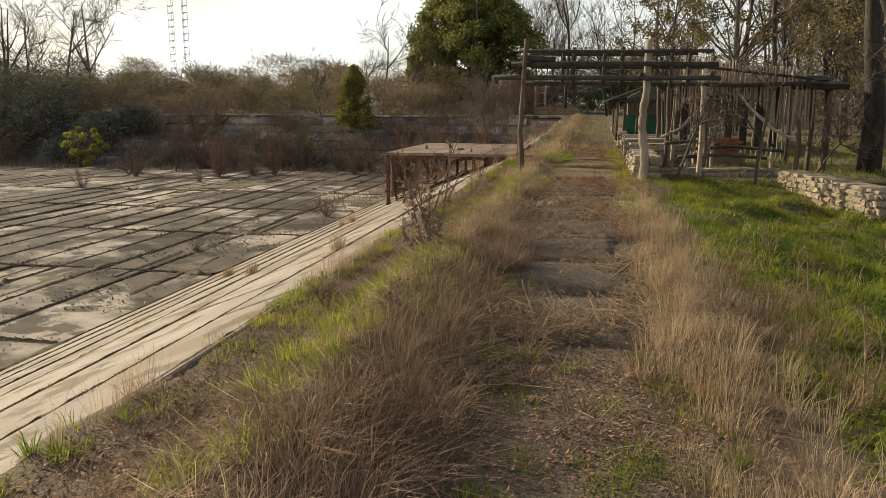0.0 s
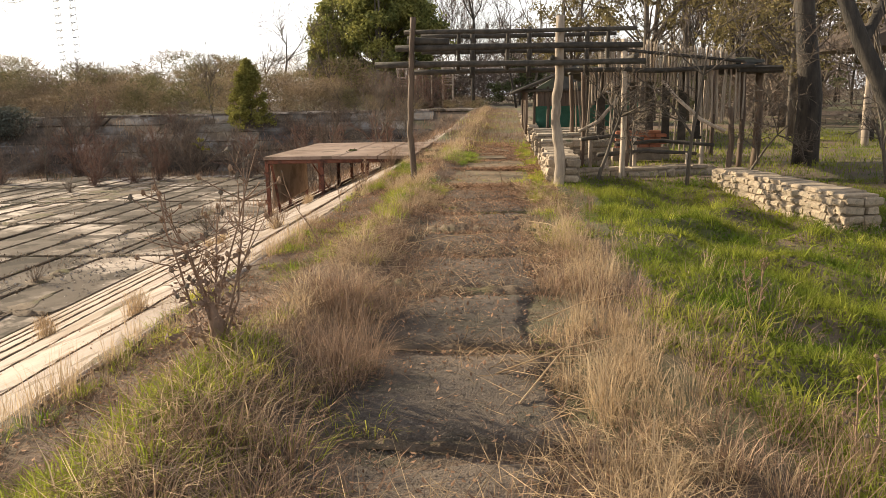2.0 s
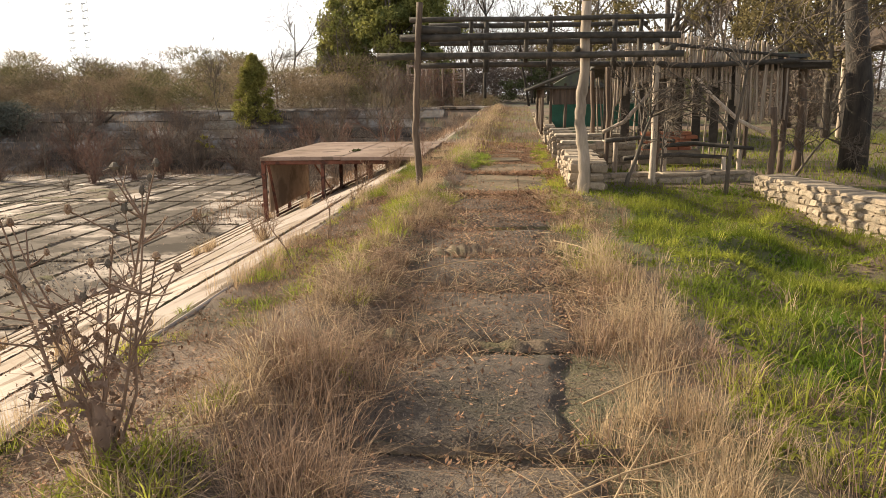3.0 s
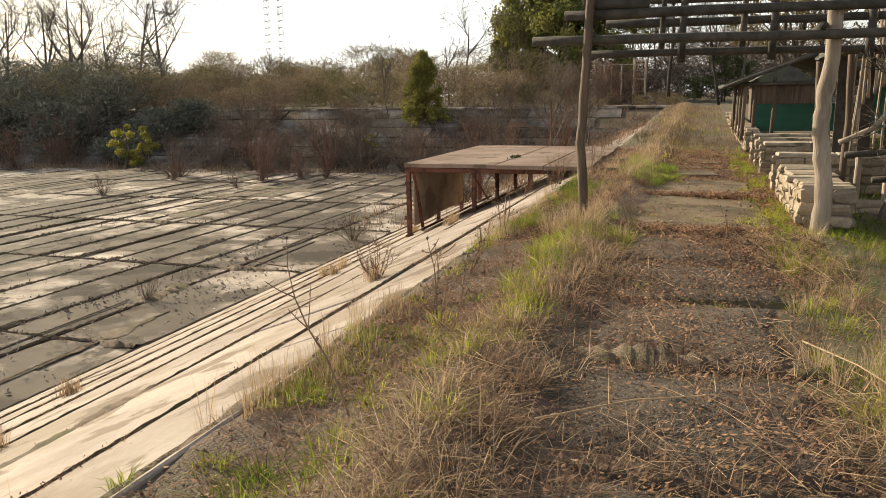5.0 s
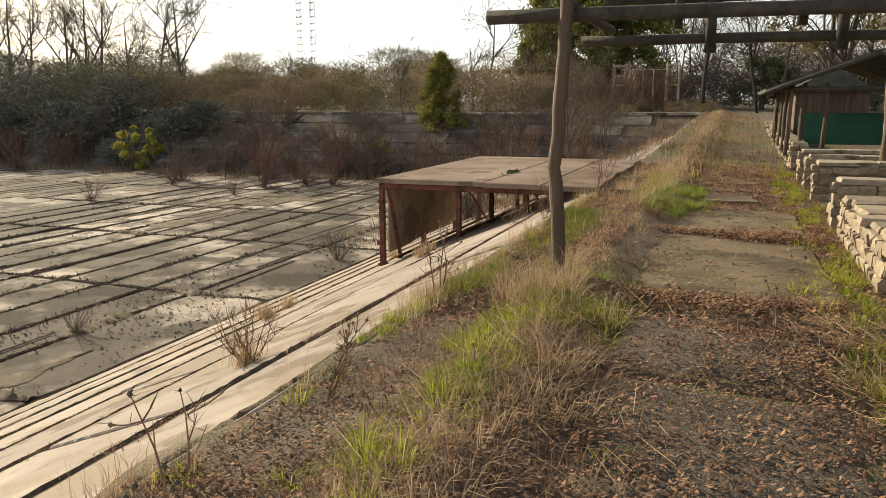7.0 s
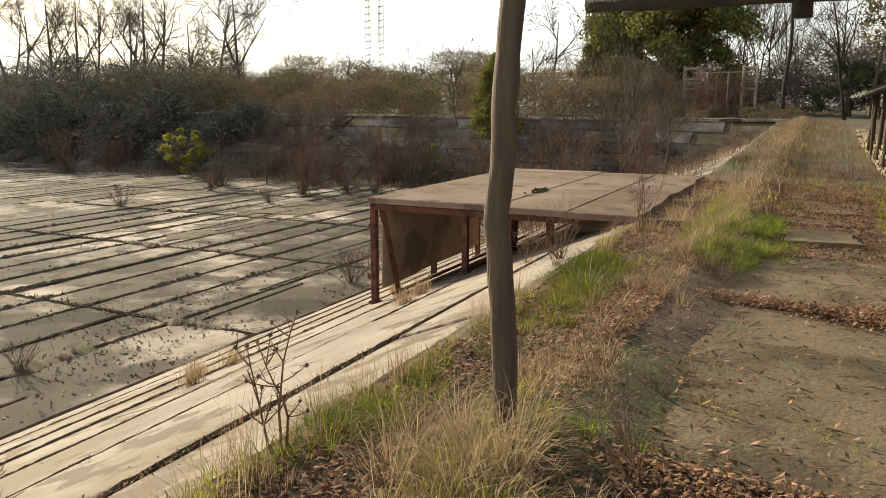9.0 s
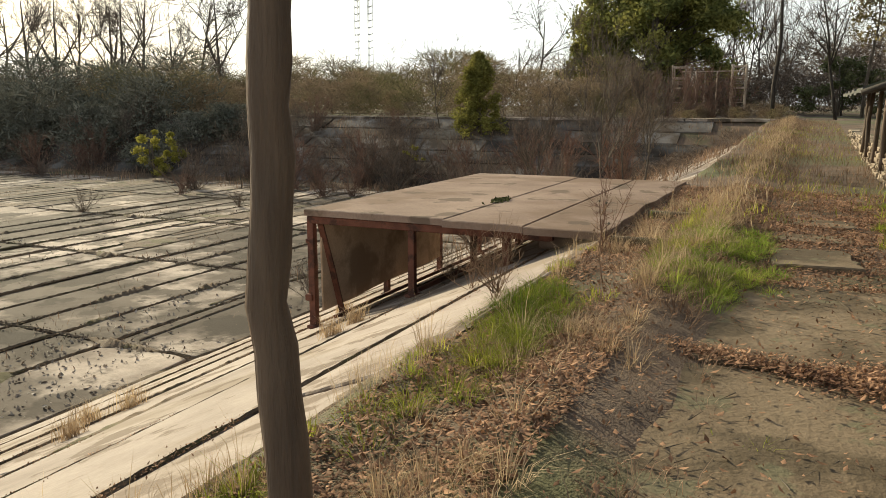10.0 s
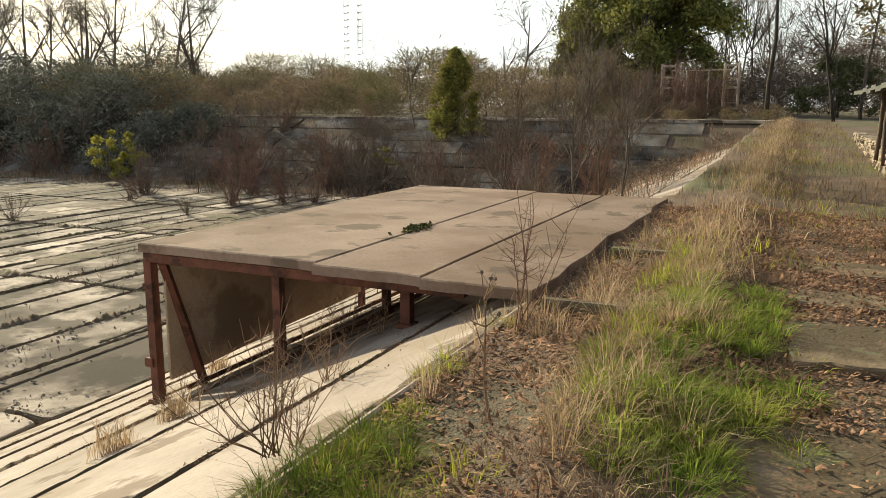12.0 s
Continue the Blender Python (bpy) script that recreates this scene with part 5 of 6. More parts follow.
tufts("tall_dry_grass", 1500, 46, (0.3, 1.6, 1.2, 15.6), lambda x, y: bump(x, 0.74 + 0.1 * np.sin(0.9 * y), 0.27) * (1 - 0.9 * smooth01(y, 9.5, 12.5)) * (0.35 + 0.65 * patch(x, y, 1.4, 3)), (0.14, 0.42), (0.002, 0.0045), (0.04, 0.13), (0.15, 0.9), STRAW,
      "band of tall pale dry grass along the path", "dry grass", 3)
tufts("dry_band_weeds", 600, 34, (0.3, 1.6, 1.2, 15.6), lambda x, y: bump(x, 0.78, 0.35) * patch(x, y, 1.6, 7), (0.12, 0.34), (0.003, 0.006), (0.05, 0.15), (0.3, 1.3), DRYBROWN,
      "brown dead weeds among the dry grass", "weeds", 22)
tufts("dead_weeds", 1700, 36, (-1.3, 0.4, 1.2, 15.4), lambda x, y: np.clip(patch(x, y, 1.3, 5) * 1.5 - 0.25, 0, 1) * np.clip(1.5 - 0.17 * y + 0.5 * (x < -0.6), 0.22, 1) * np.where((x > -0.55) & (y < 4.6), 0.02, 1), (0.08, 0.26), (0.003, 0.007), (0.08, 0.22), (0.8, 2.4), DRYBROWN,
      "matted brown dead weeds over the path edge", "weeds", 4)
tufts("mound_weeds", 430, 60, (-1.15, -0.55, 2.1, 8.4), lambda x, y: bump(x, -0.92 + 0.12 * np.sin(1.3 * y), 0.2) * (0.2 + 0.8 * patch(x, y, 1.5, 2)), (0.24, 0.5), (0.002, 0.0045), (0.06, 0.17), (0.3, 1.5), DRYBROWN, "tall matted dead weeds on the mound beside the path", "weeds", 55)
tufts("lawn_edge_weeds", 330, 34, (0.9, 2.4, 2.0, 8.5), lambda x, y: bump(x, 1.35, 0.45) * (0.2 + 0.8 * patch(x, y, 1.3, 7)), (0.15, 0.42), (0.002, 0.0045), (0.05, 0.16), (0.3, 1.5), DRYBROWN, "brown dry weeds running into the lawn", "weeds", 56)
tufts("mound_foot_green", 70, 46, (-0.75, 0.7, 2.6, 4.6), lambda x, y: patch(x, y, 2.4, 3), (0.06, 0.16), (0.003, 0.007), (0.05, 0.13), (0.5, 1.6), LAWN, "dark green grass in the hollow of the path", "grass", 57)
tufts("bank_plate_clumps", 44, 90, (-1.75, -1.25, 16.3, 19.2), lambda x, y: patch(x, y, 2.0, 5), (0.1, 0.26), (0.002, 0.005), (0.05, 0.14), (0.5, 1.6), STRAW, "straw clumps on the dark soil by the plates", "dry grass", 58)
tufts("berm_straw", 1400, 34, (-2.0, -0.8, 1.0, 24), lambda x, y: gap(y) * bump(x, -1.25, 0.24) * (0.25 + 0.75 * patch(x, y, 1.4, 1)), (0.1, 0.3), (0.003, 0.006), (0.05, 0.15), (0.4, 1.6), STRAW, "dry straw-coloured grass on the low berm", "dry grass", 5)
tufts("berm_brown", 1150, 34, (-1.9, -0.8, 1.0, 22), lambda x, y: gap(y) * bump(x, -1.15, 0.25) * patch(x, y, 1.2, 8), (0.08, 0.24), (0.003, 0.006), (0.06, 0.16), (0.5, 1.8), DRYBROWN, "brown withered weeds on the low berm", "weeds", 23)
tufts("berm_grass", 820, 60, (-2.0, -0.75, 1.0, 27), lambda x, y: gap(y) * bump(x, -1.45, 0.22) * np.clip(patch(x, y, 0.9, 3) * 2.2 - 0.6 + 0.6 * (y < 9), 0, 1), (0.1, 0.25), (0.004, 0.008), (0.05, 0.14), (0.4, 1.3), GREENGRASS, "yellow-green grass tufts along the berm", "grass", 6)
tufts("bank_clumps", 400, 120, (-1.7, -0.55, 19.7, 23.4), lambda x, y: bump(x, -1.08, 0.3) * np.clip(bump(y, 20.5, 0.8) + bump(y, 22.4, 0.65), 0, 1), (0.07, 0.19), (0.003, 0.006), (0.05, 0.16), (0.5, 1.6), CLUMP, "lush green grass clumps on the bank", "grass", 24)
tufts("rim_mound_grass", 520, 80, (-2.4, -1.6, 15.5, 20.3), lambda x, y: (0.2 + 0.8 * smooth01(y, 17.8, 18.8)) * bump(x, -2.02 + 0.1 * np.sin(1.5 * y), 0.17) * (0.15 + 0.85 * patch(x, y, 1.4, 2)), (0.08, 0.26), (0.002, 0.005), (0.05, 0.13), (0.5, 1.6), LAWN, "yellow-green grass mound at the rim", "grass", 34)
tufts("bank_straw", 150, 60, (-2.2, -0.9, 16.5, 26), lambda x, y: gap(y) * bump(x, -1.42, 0.24) + 0.5 * bump(x, -1.95, 0.15), (0.14, 0.4), (0.002, 0.0045), (0.05, 0.16), (0.4, 1.6), STRAW, "dry straw standing in the green clumps", "dry grass", 25)
tufts("bank_dead", 260, 40, (-2.2, -0.7, 16, 25), lambda x, y: (0.3 + 0.7 * gap(y)) * patch(x, y, 1.7, 5), (0.05, 0.2), (0.002, 0.0045), (0.06, 0.18), (0.6, 2.2), DRYBROWN, "brown withered weeds on the bank", "weeds", 35)
tufts("rim_grass", 1050, 46, (-2.5, -2.0, 0.5, 22.0), lambda x, y: bump(x, -2.24 + 0.06 * np.sin(2 * y), 0.08) * (0.2 + 0.8 * patch(x, y, 1.6, 4)), (0.06, 0.16), (0.003, 0.007), (0.04, 0.1), (0.4, 1.4), GREENGRASS, "fringe of short yellowish grass on the pool rim", "grass", 7)
tufts("rim_straw", 1500, 24, (-2.6, -1.95, 0.5, 22.0), lambda x, y: bump(x, -2.3, 0.13) * patch(x, y, 1.5, 8) ** 2, (0.14, 0.42), (0.0015, 0.0035), (0.04, 0.1), (0.15, 0.7), STRAW, "sparse thin dry stalks at the pool rim", "dry grass", 8)
tufts("path_tufts", 900, 30, (-1.0, 0.65, 3.0, 27), lambda x, y: np.clip(patch(x, y, 2.4, 6) * 2 - 1.45, 0, 1) + 0.8 * bump((y - 4.75) % 1.36, 0.0, 0.1) * (y < 15.6), (0.03, 0.13), (0.003, 0.006), (0.04, 0.12), (0.5, 2.0), DRYBROWN, "small withered tufts in the path joints", "grass", 9)
tufts("path_green", 260, 36, (-1.0, 0.75, 3.0, 27), lambda x, y: np.clip(patch(x, y, 1.6, 9) * 2.4 - 1.6, 0, 1), (0.04, 0.13), (0.003, 0.007), (0.05, 0.13), (0.5, 1.6), GREENGRASS, "small green tufts in the path", "grass", 10)
tufts("wall_foot_grass", 620, 56, (0.2, 1.1, 10.5, 27), lambda x, y: bump(x, 0.56 + 0.15 * (y < 15), 0.2) * (0.3 + 0.7 * patch(x, y, 2, 2)), (0.07, 0.2), (0.004, 0.008), (0.05, 0.14), (0.4, 1.3), GREENGRASS, "green grass at the foot of the rubble wall", "grass", 11)
field("far_dry_grass", 34000, (-2.3, 0.7, 26, 58), lambda x, y: smooth01(y, 25, 31) * (0.25 + 0.75 * bump(x, -1.2, 0.7)) * (0.3 + 0.7 * patch(x, y, 1.0, 7)), (0.06, 0.24), (0.007, 0.012), (0.3, 1.3), DRYBROWN, "low brown dry grass covering the far path", "dry grass", 12)
field("far_straw", 20000, (-2.3, 0.7, 23.5, 58), lambda x, y: bump(x, -1.35, 0.35) * (0.3 + 0.7 * patch(x, y, 1.0, 1)), (0.1, 0.34), (0.007, 0.012), (0.3, 1.0), STRAW, "pale dry grass crest on the bank", "dry grass", 13)
field("far_green", 9000, (-2.2, 0.7, 24, 50), lambda x, y: np.clip(patch(x, y, 0.8, 4) * 1.8 - 0.5, 0, 1) * (0.3 + 0.7 * bump(x, -1.0, 0.6)), (0.06, 0.2), (0.006, 0.011), (0.3, 1.2), GREENGRASS, "patches of green grass on the far path", "grass", 15)
field("hut_grass", 30000, (1.3, 12, 17.4, 34), lambda x, y: 0.5 + 0.5 * patch(x, y, 1.2, 3), (0.05, 0.13), (0.008, 0.014), (0.3, 1.0), LAWN, "green grass round the huts", "grass", 14)
tufts("bank_weeds", 1500, 26, (-2.25, -1.5, 0.8, 15), lambda x, y: (0.25 + 0.75 * patch(x, y, 1.6, 2)) * np.clip(1.4 - 0.08 * y, 0.25, 1), (0.03, 0.16), (0.002, 0.005), (0.05, 0.16), (0.6, 2.2), DRYBROWN, "low withered weeds on the bank beside the rim", "weeds", 28)
tufts("bank_green", 420, 40, (-2.25, -1.5, 0.8, 15), lambda x, y: np.clip(patch(x, y, 1.1, 6) * 1.9 - 0.8, 0, 1), (0.04, 0.16), (0.003, 0.006), (0.06, 0.16), (0.5, 1.6), GREENGRASS, "yellow-green grass patches on the bank", "grass", 29)
# tangle of thin dead stems on the near bank
x, y, g = scatter(46000, -1.5, 1.0, 1.2, 15.5, lambda x, y: np.clip(patch(x, y, 1.3, 5) * 1.5 - 0.35, 0, 1) * np.where(y < 8, 1, 0.5) * np.where((np.abs(x + 0.3) < 0.6) & (y > 8), 0.4, 1) * np.where((x > -0.6) & (y < 4.8), 0.02, 1), 26)
n = len(x)
a, ln = g.uniform(0, 2 * np.pi, n), g.uniform(0.06, 0.3, n)
stuff("dead_stem_tangle", *spikes(np.stack([x, y, height(x, y) + g.uniform(0.0, 0.16, n) ** 1.3], 1), np.stack([np.cos(a) * ln, np.sin(a) * ln, g.normal(0.03, 0.07, n)], 1), g.uniform(0.001, 0.003, n), g), STRAW,
      "tangled thin pale dead stems lying over the bank", "weeds")

# dead leaves
x, y, g = scatter(320000, -2.3, 0.9, 1.5, 28, lambda x, y: np.clip(0.12 + 0.88 * smooth01(y, 7, 15) + 0.3 * (x < -1.5) + 0.3 * (y < 4.5), 0, 1) * (0.25 + 0.75 * patch(x, y, 1.5, 4)) * np.where((np.abs(x + 0.4) < 0.88) & (y > 16) & (y < 20.8), 0.06, 1), 30)
v, t = leaves(np.stack([x, y, path_top(x, y) + 0.008 + 0.035 * g.random(len(x)) ** 2], 1), (0.007 + 0.018 * g.random(len(x)) ** 1.6) * np.where(y > 15, 1.15, 0.85), g, 0.5)
stuff("leaf_litter", v, t, LEAF, "brown curled dead leaves strewn on the path", "leaves")
x, y, g = scatter(100000, -1.1, 0.5, 1.5, 15.8, lambda x, y: 0.3 + 0.7 * patch(x, y, 3, 1), 31)
v, t = leaves(np.stack([x, y, path_top(x, y) + 0.004], 1), g.uniform(0.003, 0.009, len(x)), g, 0.3)
stuff("gravel_chips", v, t, CHIP, "loose grey-brown gravel chips", "gravel")
g = np.random.default_rng(61)
n = 6500
u = g.random(n)
near = g.random(n) < 0.45
wide = 0.07 + 0.1 * np.exp(-((u - 0.75) / 0.2) ** 2)
x = np.where(near, 0.1 + g.normal(0, 0.22, n), -1.25 + 1.9 * u)
y = np.where(near, 18.7 + g.normal(0, 0.13, n), 18.86 - 0.16 * u + 0.05 * np.sin(9 * u) + g.normal(0, 1, n) * wide)
v, t = leaves(np.stack([x, y, 0.045 + 0.05 * g.random(n) ** 2], 1), 0.007 + 0.017 * g.random(n) ** 1.5, g, 0.45)
stuff("leaf_drift", v, t, LEAF, "drift of brown leaves across the joint of the concrete plates", "leaves")
# leaves blown against the rims of the concrete plates
g = np.random.default_rng(62)
n = 9000
side = g.random(n) < 0.6
x = np.where(side, -1.36 + 0.09 * np.sin(3 * np.arange(n)) + g.normal(0, 0.13, n), g.uniform(-1.4, 0.6, n))
y = np.where(side, g.uniform(15.7, 20.6, n), 15.86 + g.normal(0, 0.12, n) + 0.06 * np.sin(5 * x))
v, t = leaves(np.stack([x, y, 0.03 + 0.05 * g.random(n)], 1), 0.006 + 0.016 * g.random(n) ** 1.5, g, 0.3)
stuff("rim_leaf_drift", v, t, LEAF, "brown leaves drifted along the rims of the concrete plates", "leaves")
# fallen straw lying on the path
g = np.random.default_rng(33)
n = 380
x, y = g.uniform(-1.7, 1.3, n), g.uniform(4.4, 15, n)
a = g.uniform(0, 2 * np.pi, n)
ln = g.uniform(0.12, 0.5, n)
p = np.stack([x, y, height(x, y) + g.uniform(0.03, 0.12, n)], 1)
stuff("fallen_straw", *spikes(p, np.stack([np.cos(a) * ln, np.sin(a) * ln, g.normal(0, 0.06, n)], 1), np.full(n, 0.0017), g), DRYBROWN, "broken dry stalks lying on the path", "straw")
# crumbs in the slab joints
g = np.random.default_rng(34)
X, Y = [], []
for xj in STRIPS[1:-1]:
    m = 7000
    X.append(xj + g.normal(0, 0.04, m) * (1 + 2 * (g.random(m) < 0.25))), Y.append(g.uniform(4, 30, m))
X, Y = np.concatenate(X), np.concatenate(Y)
k = patch(X * 0.2, Y, 1.3, 2) > 0.4
X, Y = X[k], Y[k]
v, t = leaves(np.stack([X, Y, basin(X, Y) + g.uniform(0.004, 0.02, len(X))], 1), g.uniform(0.004, 0.013, len(X)), g, 0.3)
stuff("joint_dirt", v, t, LEAF, "brown crumbs and leaf bits in the slope joints", "dirt")
g = np.random.default_rng(40)
n = 26000
x = -11.65 - 1.3 * g.integers(0, 11, n) + g.normal(0, 0.07, n) * (1 + 3 * (g.random(n) < 0.3))
y = g.uniform(9, 46, n)
k = patch(x * 0.5, y, 0.7, 4) > 0.5
cross = g.random(n) < 0.22
y = np.where(cross, 12.0 + 6 * g.integers(0, 6, n) + g.normal(0, 0.12, n), y)
x = np.where(cross, g.uniform(-26, -9.7, n), x)
x, y = x[k | cross], y[k | cross]
v, t = leaves(np.stack([x, y, DEPTH + g.uniform(0.01, 0.05, len(x))], 1), g.uniform(0.012, 0.045, len(x)), g, 0.3)
stuff("floor_joint_dirt", v, t, SOIL, "dark earth and leaf crumbs along the joints of the basin floor", "dirt")
# small twigs on the concrete plates
g = np.random.default_rng(38)
n = 420
x, y, a, ln = g.uniform(-1.4, 0.6, n), g.uniform(15.8, 24, n), g.uniform(0, 2 * np.pi, n), g.uniform(0.03, 0.16, n)
stuff("fallen_twigs", *spikes(np.stack([x, y, height(x, y) + 0.045], 1), np.stack([np.cos(a) * ln, np.sin(a) * ln, g.normal(0, 0.01, n)], 1), g.uniform(0.0015, 0.004, n), g), BARK, "small dark twigs fallen on the concrete", "twigs")
x, y, g = scatter(5000, -34, -9.8, 8, 48, lambda x, y: np.clip(patch(x, y, 0.9, 3) * 2 - 1.2, 0, 1), 35)
v, t = leaves(np.stack([x, y, DEPTH + g.uniform(0.01, 0.04, len(x))], 1), g.uniform(0.015, 0.05, len(x)), g, 0.0)
x2, y2, g2 = scatter(2600, -13.2, -9.7, 14, 32, lambda x, y: np.clip(patch(x, y, 0.8, 1) * 1.6 - 0.35, 0, 1), 39)
v2, t2 = leaves(np.stack([x2, y2, DEPTH + g2.uniform(0.005, 0.03, len(x2))], 1), g2.uniform(0.015, 0.06, len(x2)), g2, 0.0)
v, t = joined((v, t), (v2, t2))
stuff("basin_rubble", v, t, PEBBLE, "small rubble and crumbs on the basin floor", "rubble")
x, y, g = scatter(26000, -44, -9.7, 8, 50, lambda x, y: np.clip(patch(x, y, 0.55, 5) * 2.2 - 1.55, 0, 1) * 0.8 + 0.25 * bump((x + 11.65) % 1.3, 0, 0.05), 36)
v, t = blades(x, y, np.full(len(x), DEPTH - 0.02), g.uniform(0.05, 0.2, len(x)), g.uniform(0.008, 0.02, len(x)), g.uniform(0.3, 1.2, len(x)), g)
stuff("basin_weeds", v, t, DRYBROWN, "withered weeds in the cracks of the basin floor", "weeds")
x, y, g = scatter(30000, -50, -3, 29, 58, lambda x, y: np.where((y > 46) | (x > -12), 1, 0) * patch(x, y, 0.6, 1), 37)
v, t = blades(x, y, basin(x, y) - 0.02, g.uniform(0.15, 0.6, len(x)), g.uniform(0.012, 0.03, len(x)), g.uniform(0.2, 1.0, len(x)), g)
stuff("far_slope_weeds", v, t, DRYBROWN, "brown weeds over the far pool slopes", "weeds")


# ---- single weeds ----
HEADS = []
for i in range(4):
    g = np.random.default_rng(990 + i)
    hd = Shape().tube([(0, 0, -0.016), (0, 0, 0.0), (0, 0, 0.02)], [0.006, 0.018, 0.008], 6, True, 0.2, g)
    for _ in range(5):
        w = Vector(g.normal(0, 0.022, 3))
        hd.tube([(0, 0, 0), w], [0.004, 0.001], 3, False)
    me = hd.mesh("seed_head")
    me.materials.append(DRYBROWN if i % 2 else BARK)
    HEADS.append(me)


def thistle(name, label, seed, tall, stems, at, heads=True, spread=0.35, r=0.011, category="weed", material=None, head=0.48):
    """A dead branching weed with seed heads."""
    g = np.random.default_rng(seed)
    ob = thing(name, label, category, "single dry weeds", at)
    for _ in range(stems):
        st, tips = Shape(), []
        d = Vector((g.normal(0, spread), g.normal(0, spread), 1)).normalized()
        pts = [Vector((g.normal(0, 0.02), g.normal(0, 0.02), -0.03))]
        L = tall * g.uniform(0.6, 1.0)
        for _ in range(6):
            d = (d + Vector(g.normal(0, 0.10, 3)) + Vector((0, 0, 0.04))).normalized()
            pts.append(pts[-1] + d * L / 6)
        st.tube(pts, [r * (1 - 0.12 * i) for i in range(7)], 5, False)
        for _ in range(int(6 + 5 * g.random())):
            k = int(g.integers(2, 6))
            e = Vector(g.normal(0, 1, 3))
            e.z = abs(e.z) * 0.8
            e = e.normalized() * tall * g.uniform(0.06, 0.2)
            end = pts[k] + e + Vector((0, 0, 0.03))
            st.tube([pts[k], pts[k] + e * 0.55 + Vector((0, 0, 0.01)), end], [r * 0.5, r * 0.4, r * 0.22], 4, False)
            for _ in range(2):
                q = pts[k].lerp(end, g.uniform(0.3, 0.9))
                st.tube([q, q + Vector(g.normal(0, 0.03, 3)) + Vector((0, 0, 0.03))], [r * 0.25, r * 0.12], 3, False)
            if g.random() < 0.5:
                tips.append(end)
        tips.append(pts[-1])
        stem = part("stem", st, material or DRYBROWN, ob, smooth=True)
        if heads:
            for p in tips:
                part("seed_head", HEADS[int(g.integers(4))], BARK, stem, at=Matrix.Translation(p) @ Matrix.Diagonal((*(head * g.uniform(0.75, 1.25),) * 2, head * g.uniform(0.9, 1.3), 1)))
    return ob


thistle("dead_thistle", "large dead brown thistle bush on the bank", 1000, 1.25, 7, pose(-1.52, 6.92, float(height(-1.52, 6.92))), spread=0.2, r=0.009, material=THISTLE, head=0.8)
g = np.random.default_rng(1003)
n = 520
p = np.stack([g.normal(-1.52, 0.1, n), g.normal(6.92, 0.1, n), 0.25 + 0.6 * g.random(n) ** 1.5], 1)
stuff("thistle_scraps", *joined(spikes(p, np.stack([(p[:, 0] + 1.52) * 0.5 + g.normal(0, 0.03, n), (p[:, 1] - 6.92) * 0.5 + g.normal(0, 0.03, n), g.uniform(-0.05, 0.08, n)], 1), g.uniform(0.0012, 0.003, n), g),
                                leaves(p[:240], g.uniform(0.012, 0.035, 240), g)), THISTLE, "curled withered leaf scraps on the dead thistle", "leaves")
tufts("thistle_foot_grass", 420, 56, (-2.0, -0.4, 3.4, 8.6), lambda x, y: bump(x, -1.15, 0.4) * bump(y, 5.6, 1.4) * (0.3 + 0.7 * patch(x, y, 2.1, 4)), (0.08, 0.2), (0.003, 0.006), (0.06, 0.15), (0.5, 1.7), GREENGRASS, "bright yellow-green grass round the thistle's foot", "grass", 52)
part("root_stump", crooked([(-1.52, 6.92, 0.05), (-1.49, 6.9, 0.3), (-1.53, 6.92, 0.45)], 0.055, 0.025, 1001, 8, 0.25), THISTLE, smooth=True)
tagged(bpy.data.objects["root_stump"], "dark rotten stump at the foot of the thistle", "stump")
for i, (x, y, h, n) in enumerate(((-1.72, 10.3, 1.05, 1), (-1.75, 11.75, 0.75, 2), (-1.96, 12.15, 0.8, 2), (-2.3, 15.5, 0.75, 3), (-1.79, 20.3, 0.85, 1), (-1.9, 5.2, 0.4, 3), (-2.05, 8.2, 0.45, 2),
                                   (0.0, 14.9, 0.7, 1), (-2.1, 13.4, 0.5, 3), (1.6, 6.1, 0.6, 2), (1.9, 8.5, 0.7, 2), (1.4, 4.0, 0.6, 2), (-1.2, 4.4, 0.35, 3))):
    thistle("dry_weed", "single dead weed stalk with dry seed heads", 1010 + i, h, n, pose(x, y, float(height(x, y))), spread=0.12 + 0.06 * n, r=0.007)
for i, (x, y, h, n) in enumerate(((-2.15, 21.75, 1.05, 8), (-2.4, 19.6, 0.62, 16), (-2.55, 19.95, 0.5, 10), (-1.95, 25.2, 0.6, 4), (-3.35, 21.4, 0.6, 12), (-4.5, 23.5, 0.55, 12), (-5.0, 24.3, 0.6, 12), (-3.9, 23.1, 0.4, 9))):
    thistle("bramble_shoots", "bare reddish bramble shoots at the platform corner", 1040 + i, h, n, pose(x, y, float(height(x, y)) + (0.05 if x > RIM else 0.1)), False, 0.45 if i else 0.3, 0.003 if i else 0.0045, material=DRYBROWN if i else REDTWIG)
for i, (x, y) in enumerate(((-3.6, 14.85), (-6.17, 18.9), (-6.44, 19.84), (-6.65, 19.5), (-4.66, 20.84), (-4.84, 21.56), (-7.2, 14.0), (-5.5, 11.5), (-3.3, 9.5), (-6.6, 24.0))):
    g = np.random.default_rng(1060 + i)
    n = 160
    v, t = blades(g.normal(0, 0.05, n), g.normal(0, 0.08, n), np.zeros(n), g.uniform(0.08, 0.3, n), g.uniform(0.004, 0.008, n), g.uniform(0.2, 1.0, n), g)
    ob = part("straw_tuft", tri_mesh("straw_tuft", v, t), STRAW, at=pose(x, y, side_z(x)))
    tagged(ob, "small tuft of pale dry grass in a slope joint", "grass tuft", "slope tufts")
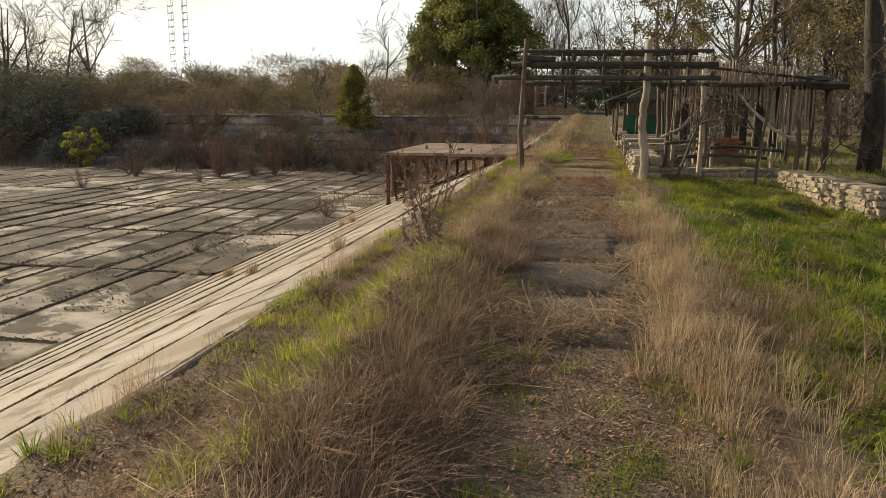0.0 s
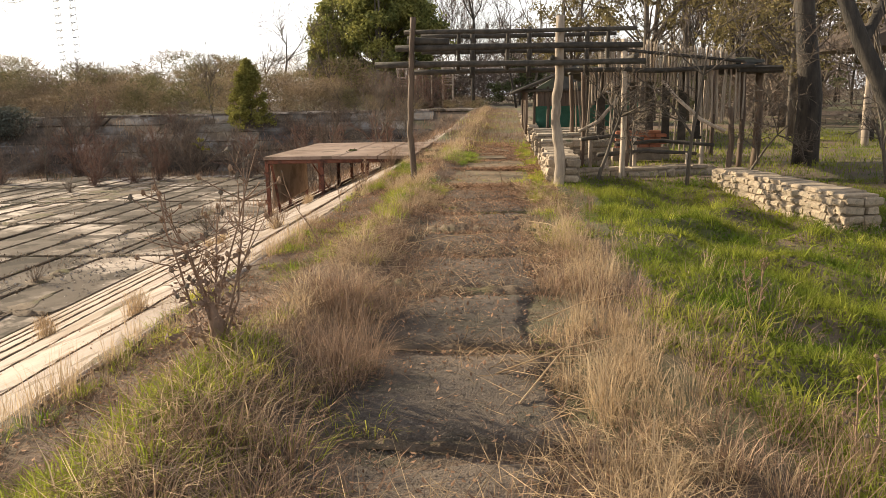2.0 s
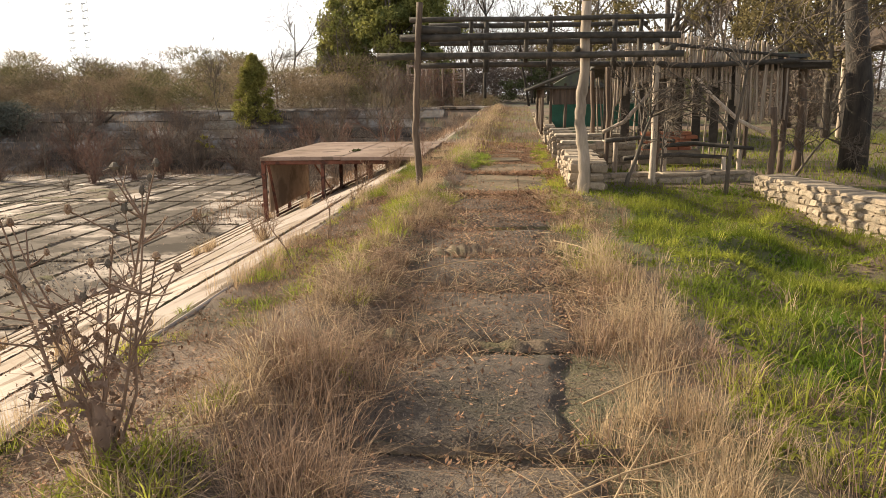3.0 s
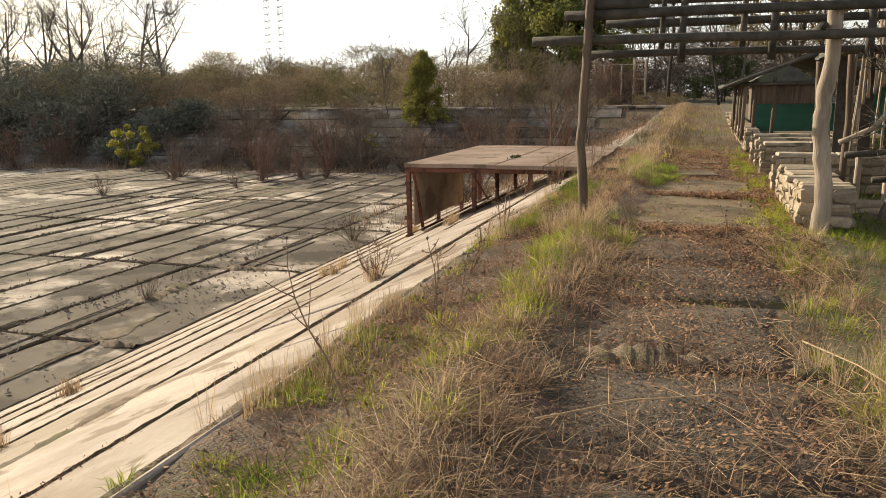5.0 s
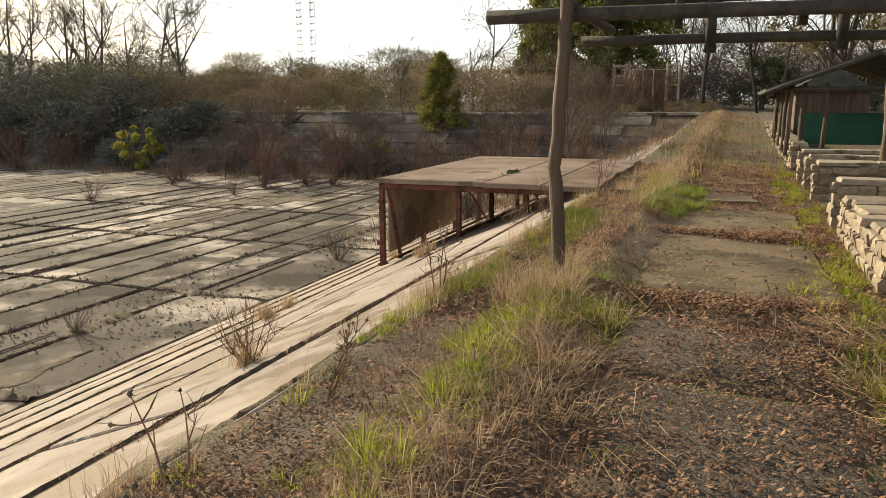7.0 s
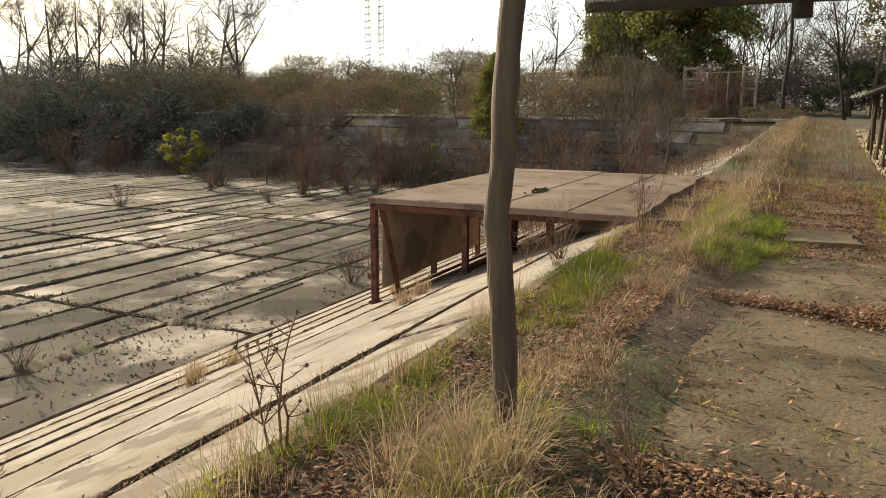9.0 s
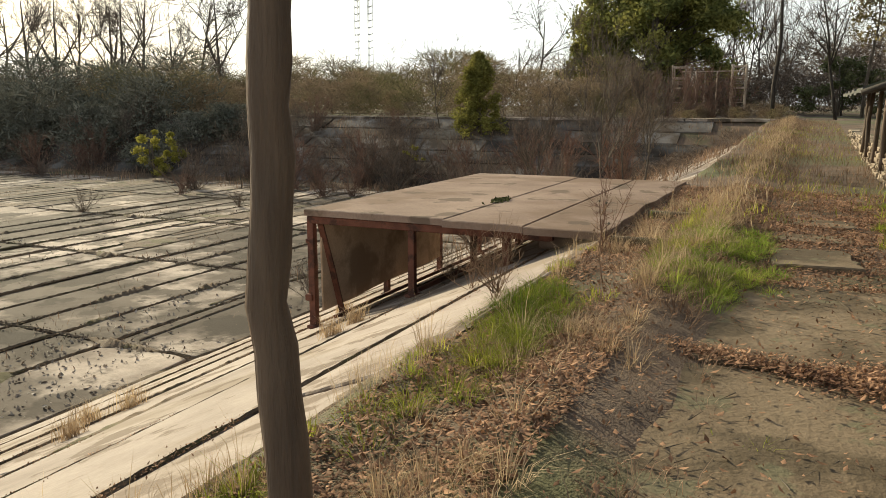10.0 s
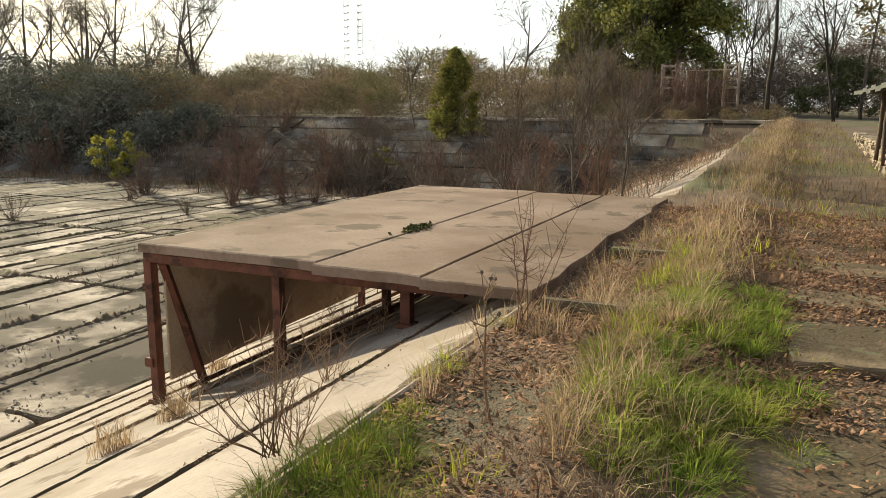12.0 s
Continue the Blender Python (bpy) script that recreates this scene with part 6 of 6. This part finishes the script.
thistle("dry_bush", "spiky dry bush growing on the pool slope", 1080, 0.6, 12, pose(-3.6, 14.85, side_z(-3.6)), False, 0.5, 0.006, category="bush")
for i, (x, y, k) in enumerate(((-11.7, 20.7, 0.36), (-25.6, 28.1, 0.5), (-10.3, 28.4, 0.42), (-22, 39.9, 0.5), (-27.5, 42.2, 0.45), (-26.7, 36, 0.5), (-16, 15, 0.4))):
    copy_thing(shrub_kinds[i % 3], pose(x, y, DEPTH, 0, 0, 77 * i) @ Matrix.Scale(k, 4))
thistle("bare_weed", "thin bare branching weed standing before the concrete plate", 1090, 0.75, 9, pose(-0.92, 15.85, 0.03), False, 0.42, 0.0032, material=THISTLE)
tufts("post_straw", 34, 46, (-1.85, -1.3, 15.2, 16.0), lambda x, y: bump(x, -1.55, 0.25), (0.25, 0.5), (0.002, 0.0045), (0.05, 0.12), (0.5, 1.5), STRAW, "pale straw leaning at the foot of the gate post", "dry grass", 53)
tufts("post_green", 70, 60, (-1.7, -0.9, 14.6, 16.2), lambda x, y: patch(x, y, 2.2, 1), (0.08, 0.2), (0.003, 0.006), (0.05, 0.13), (0.4, 1.4), GREENGRASS, "green grass at the foot of the gate post", "grass", 54)
# fallen dry canes
for i, (x0, y0, x1, y1, z1) in enumerate(((0.15, 6.5, 0.6, 7.6, 0.06), (0.0, 6.9, 0.75, 7.25, 0.1), (1.05, 2.7, 2.0, 5.1, 0.45), (1.15, 2.6, 1.75, 4.2, 0.3), (0.3, 7.9, 0.9, 8.2, 0.1), (0.35, 12.0, 0.75, 11.0, 0.05), (-0.9, 10.4, -0.1, 10.9, 0.05))):
    za, zb = float(height(x0, y0)) + 0.06, float(height(x1, y1)) + 0.06 + z1
    ob = part("dry_cane", crooked([(x0, y0, za), ((x0 + x1) / 2, (y0 + y1) / 2, (za + zb) / 2 + 0.03), (x1, y1, zb)], 0.0055, 0.003, 1100 + i, 5), STRAW, smooth=True)
    tagged(ob, "bleached dry cane lying across the grass", "cane", "fallen canes")
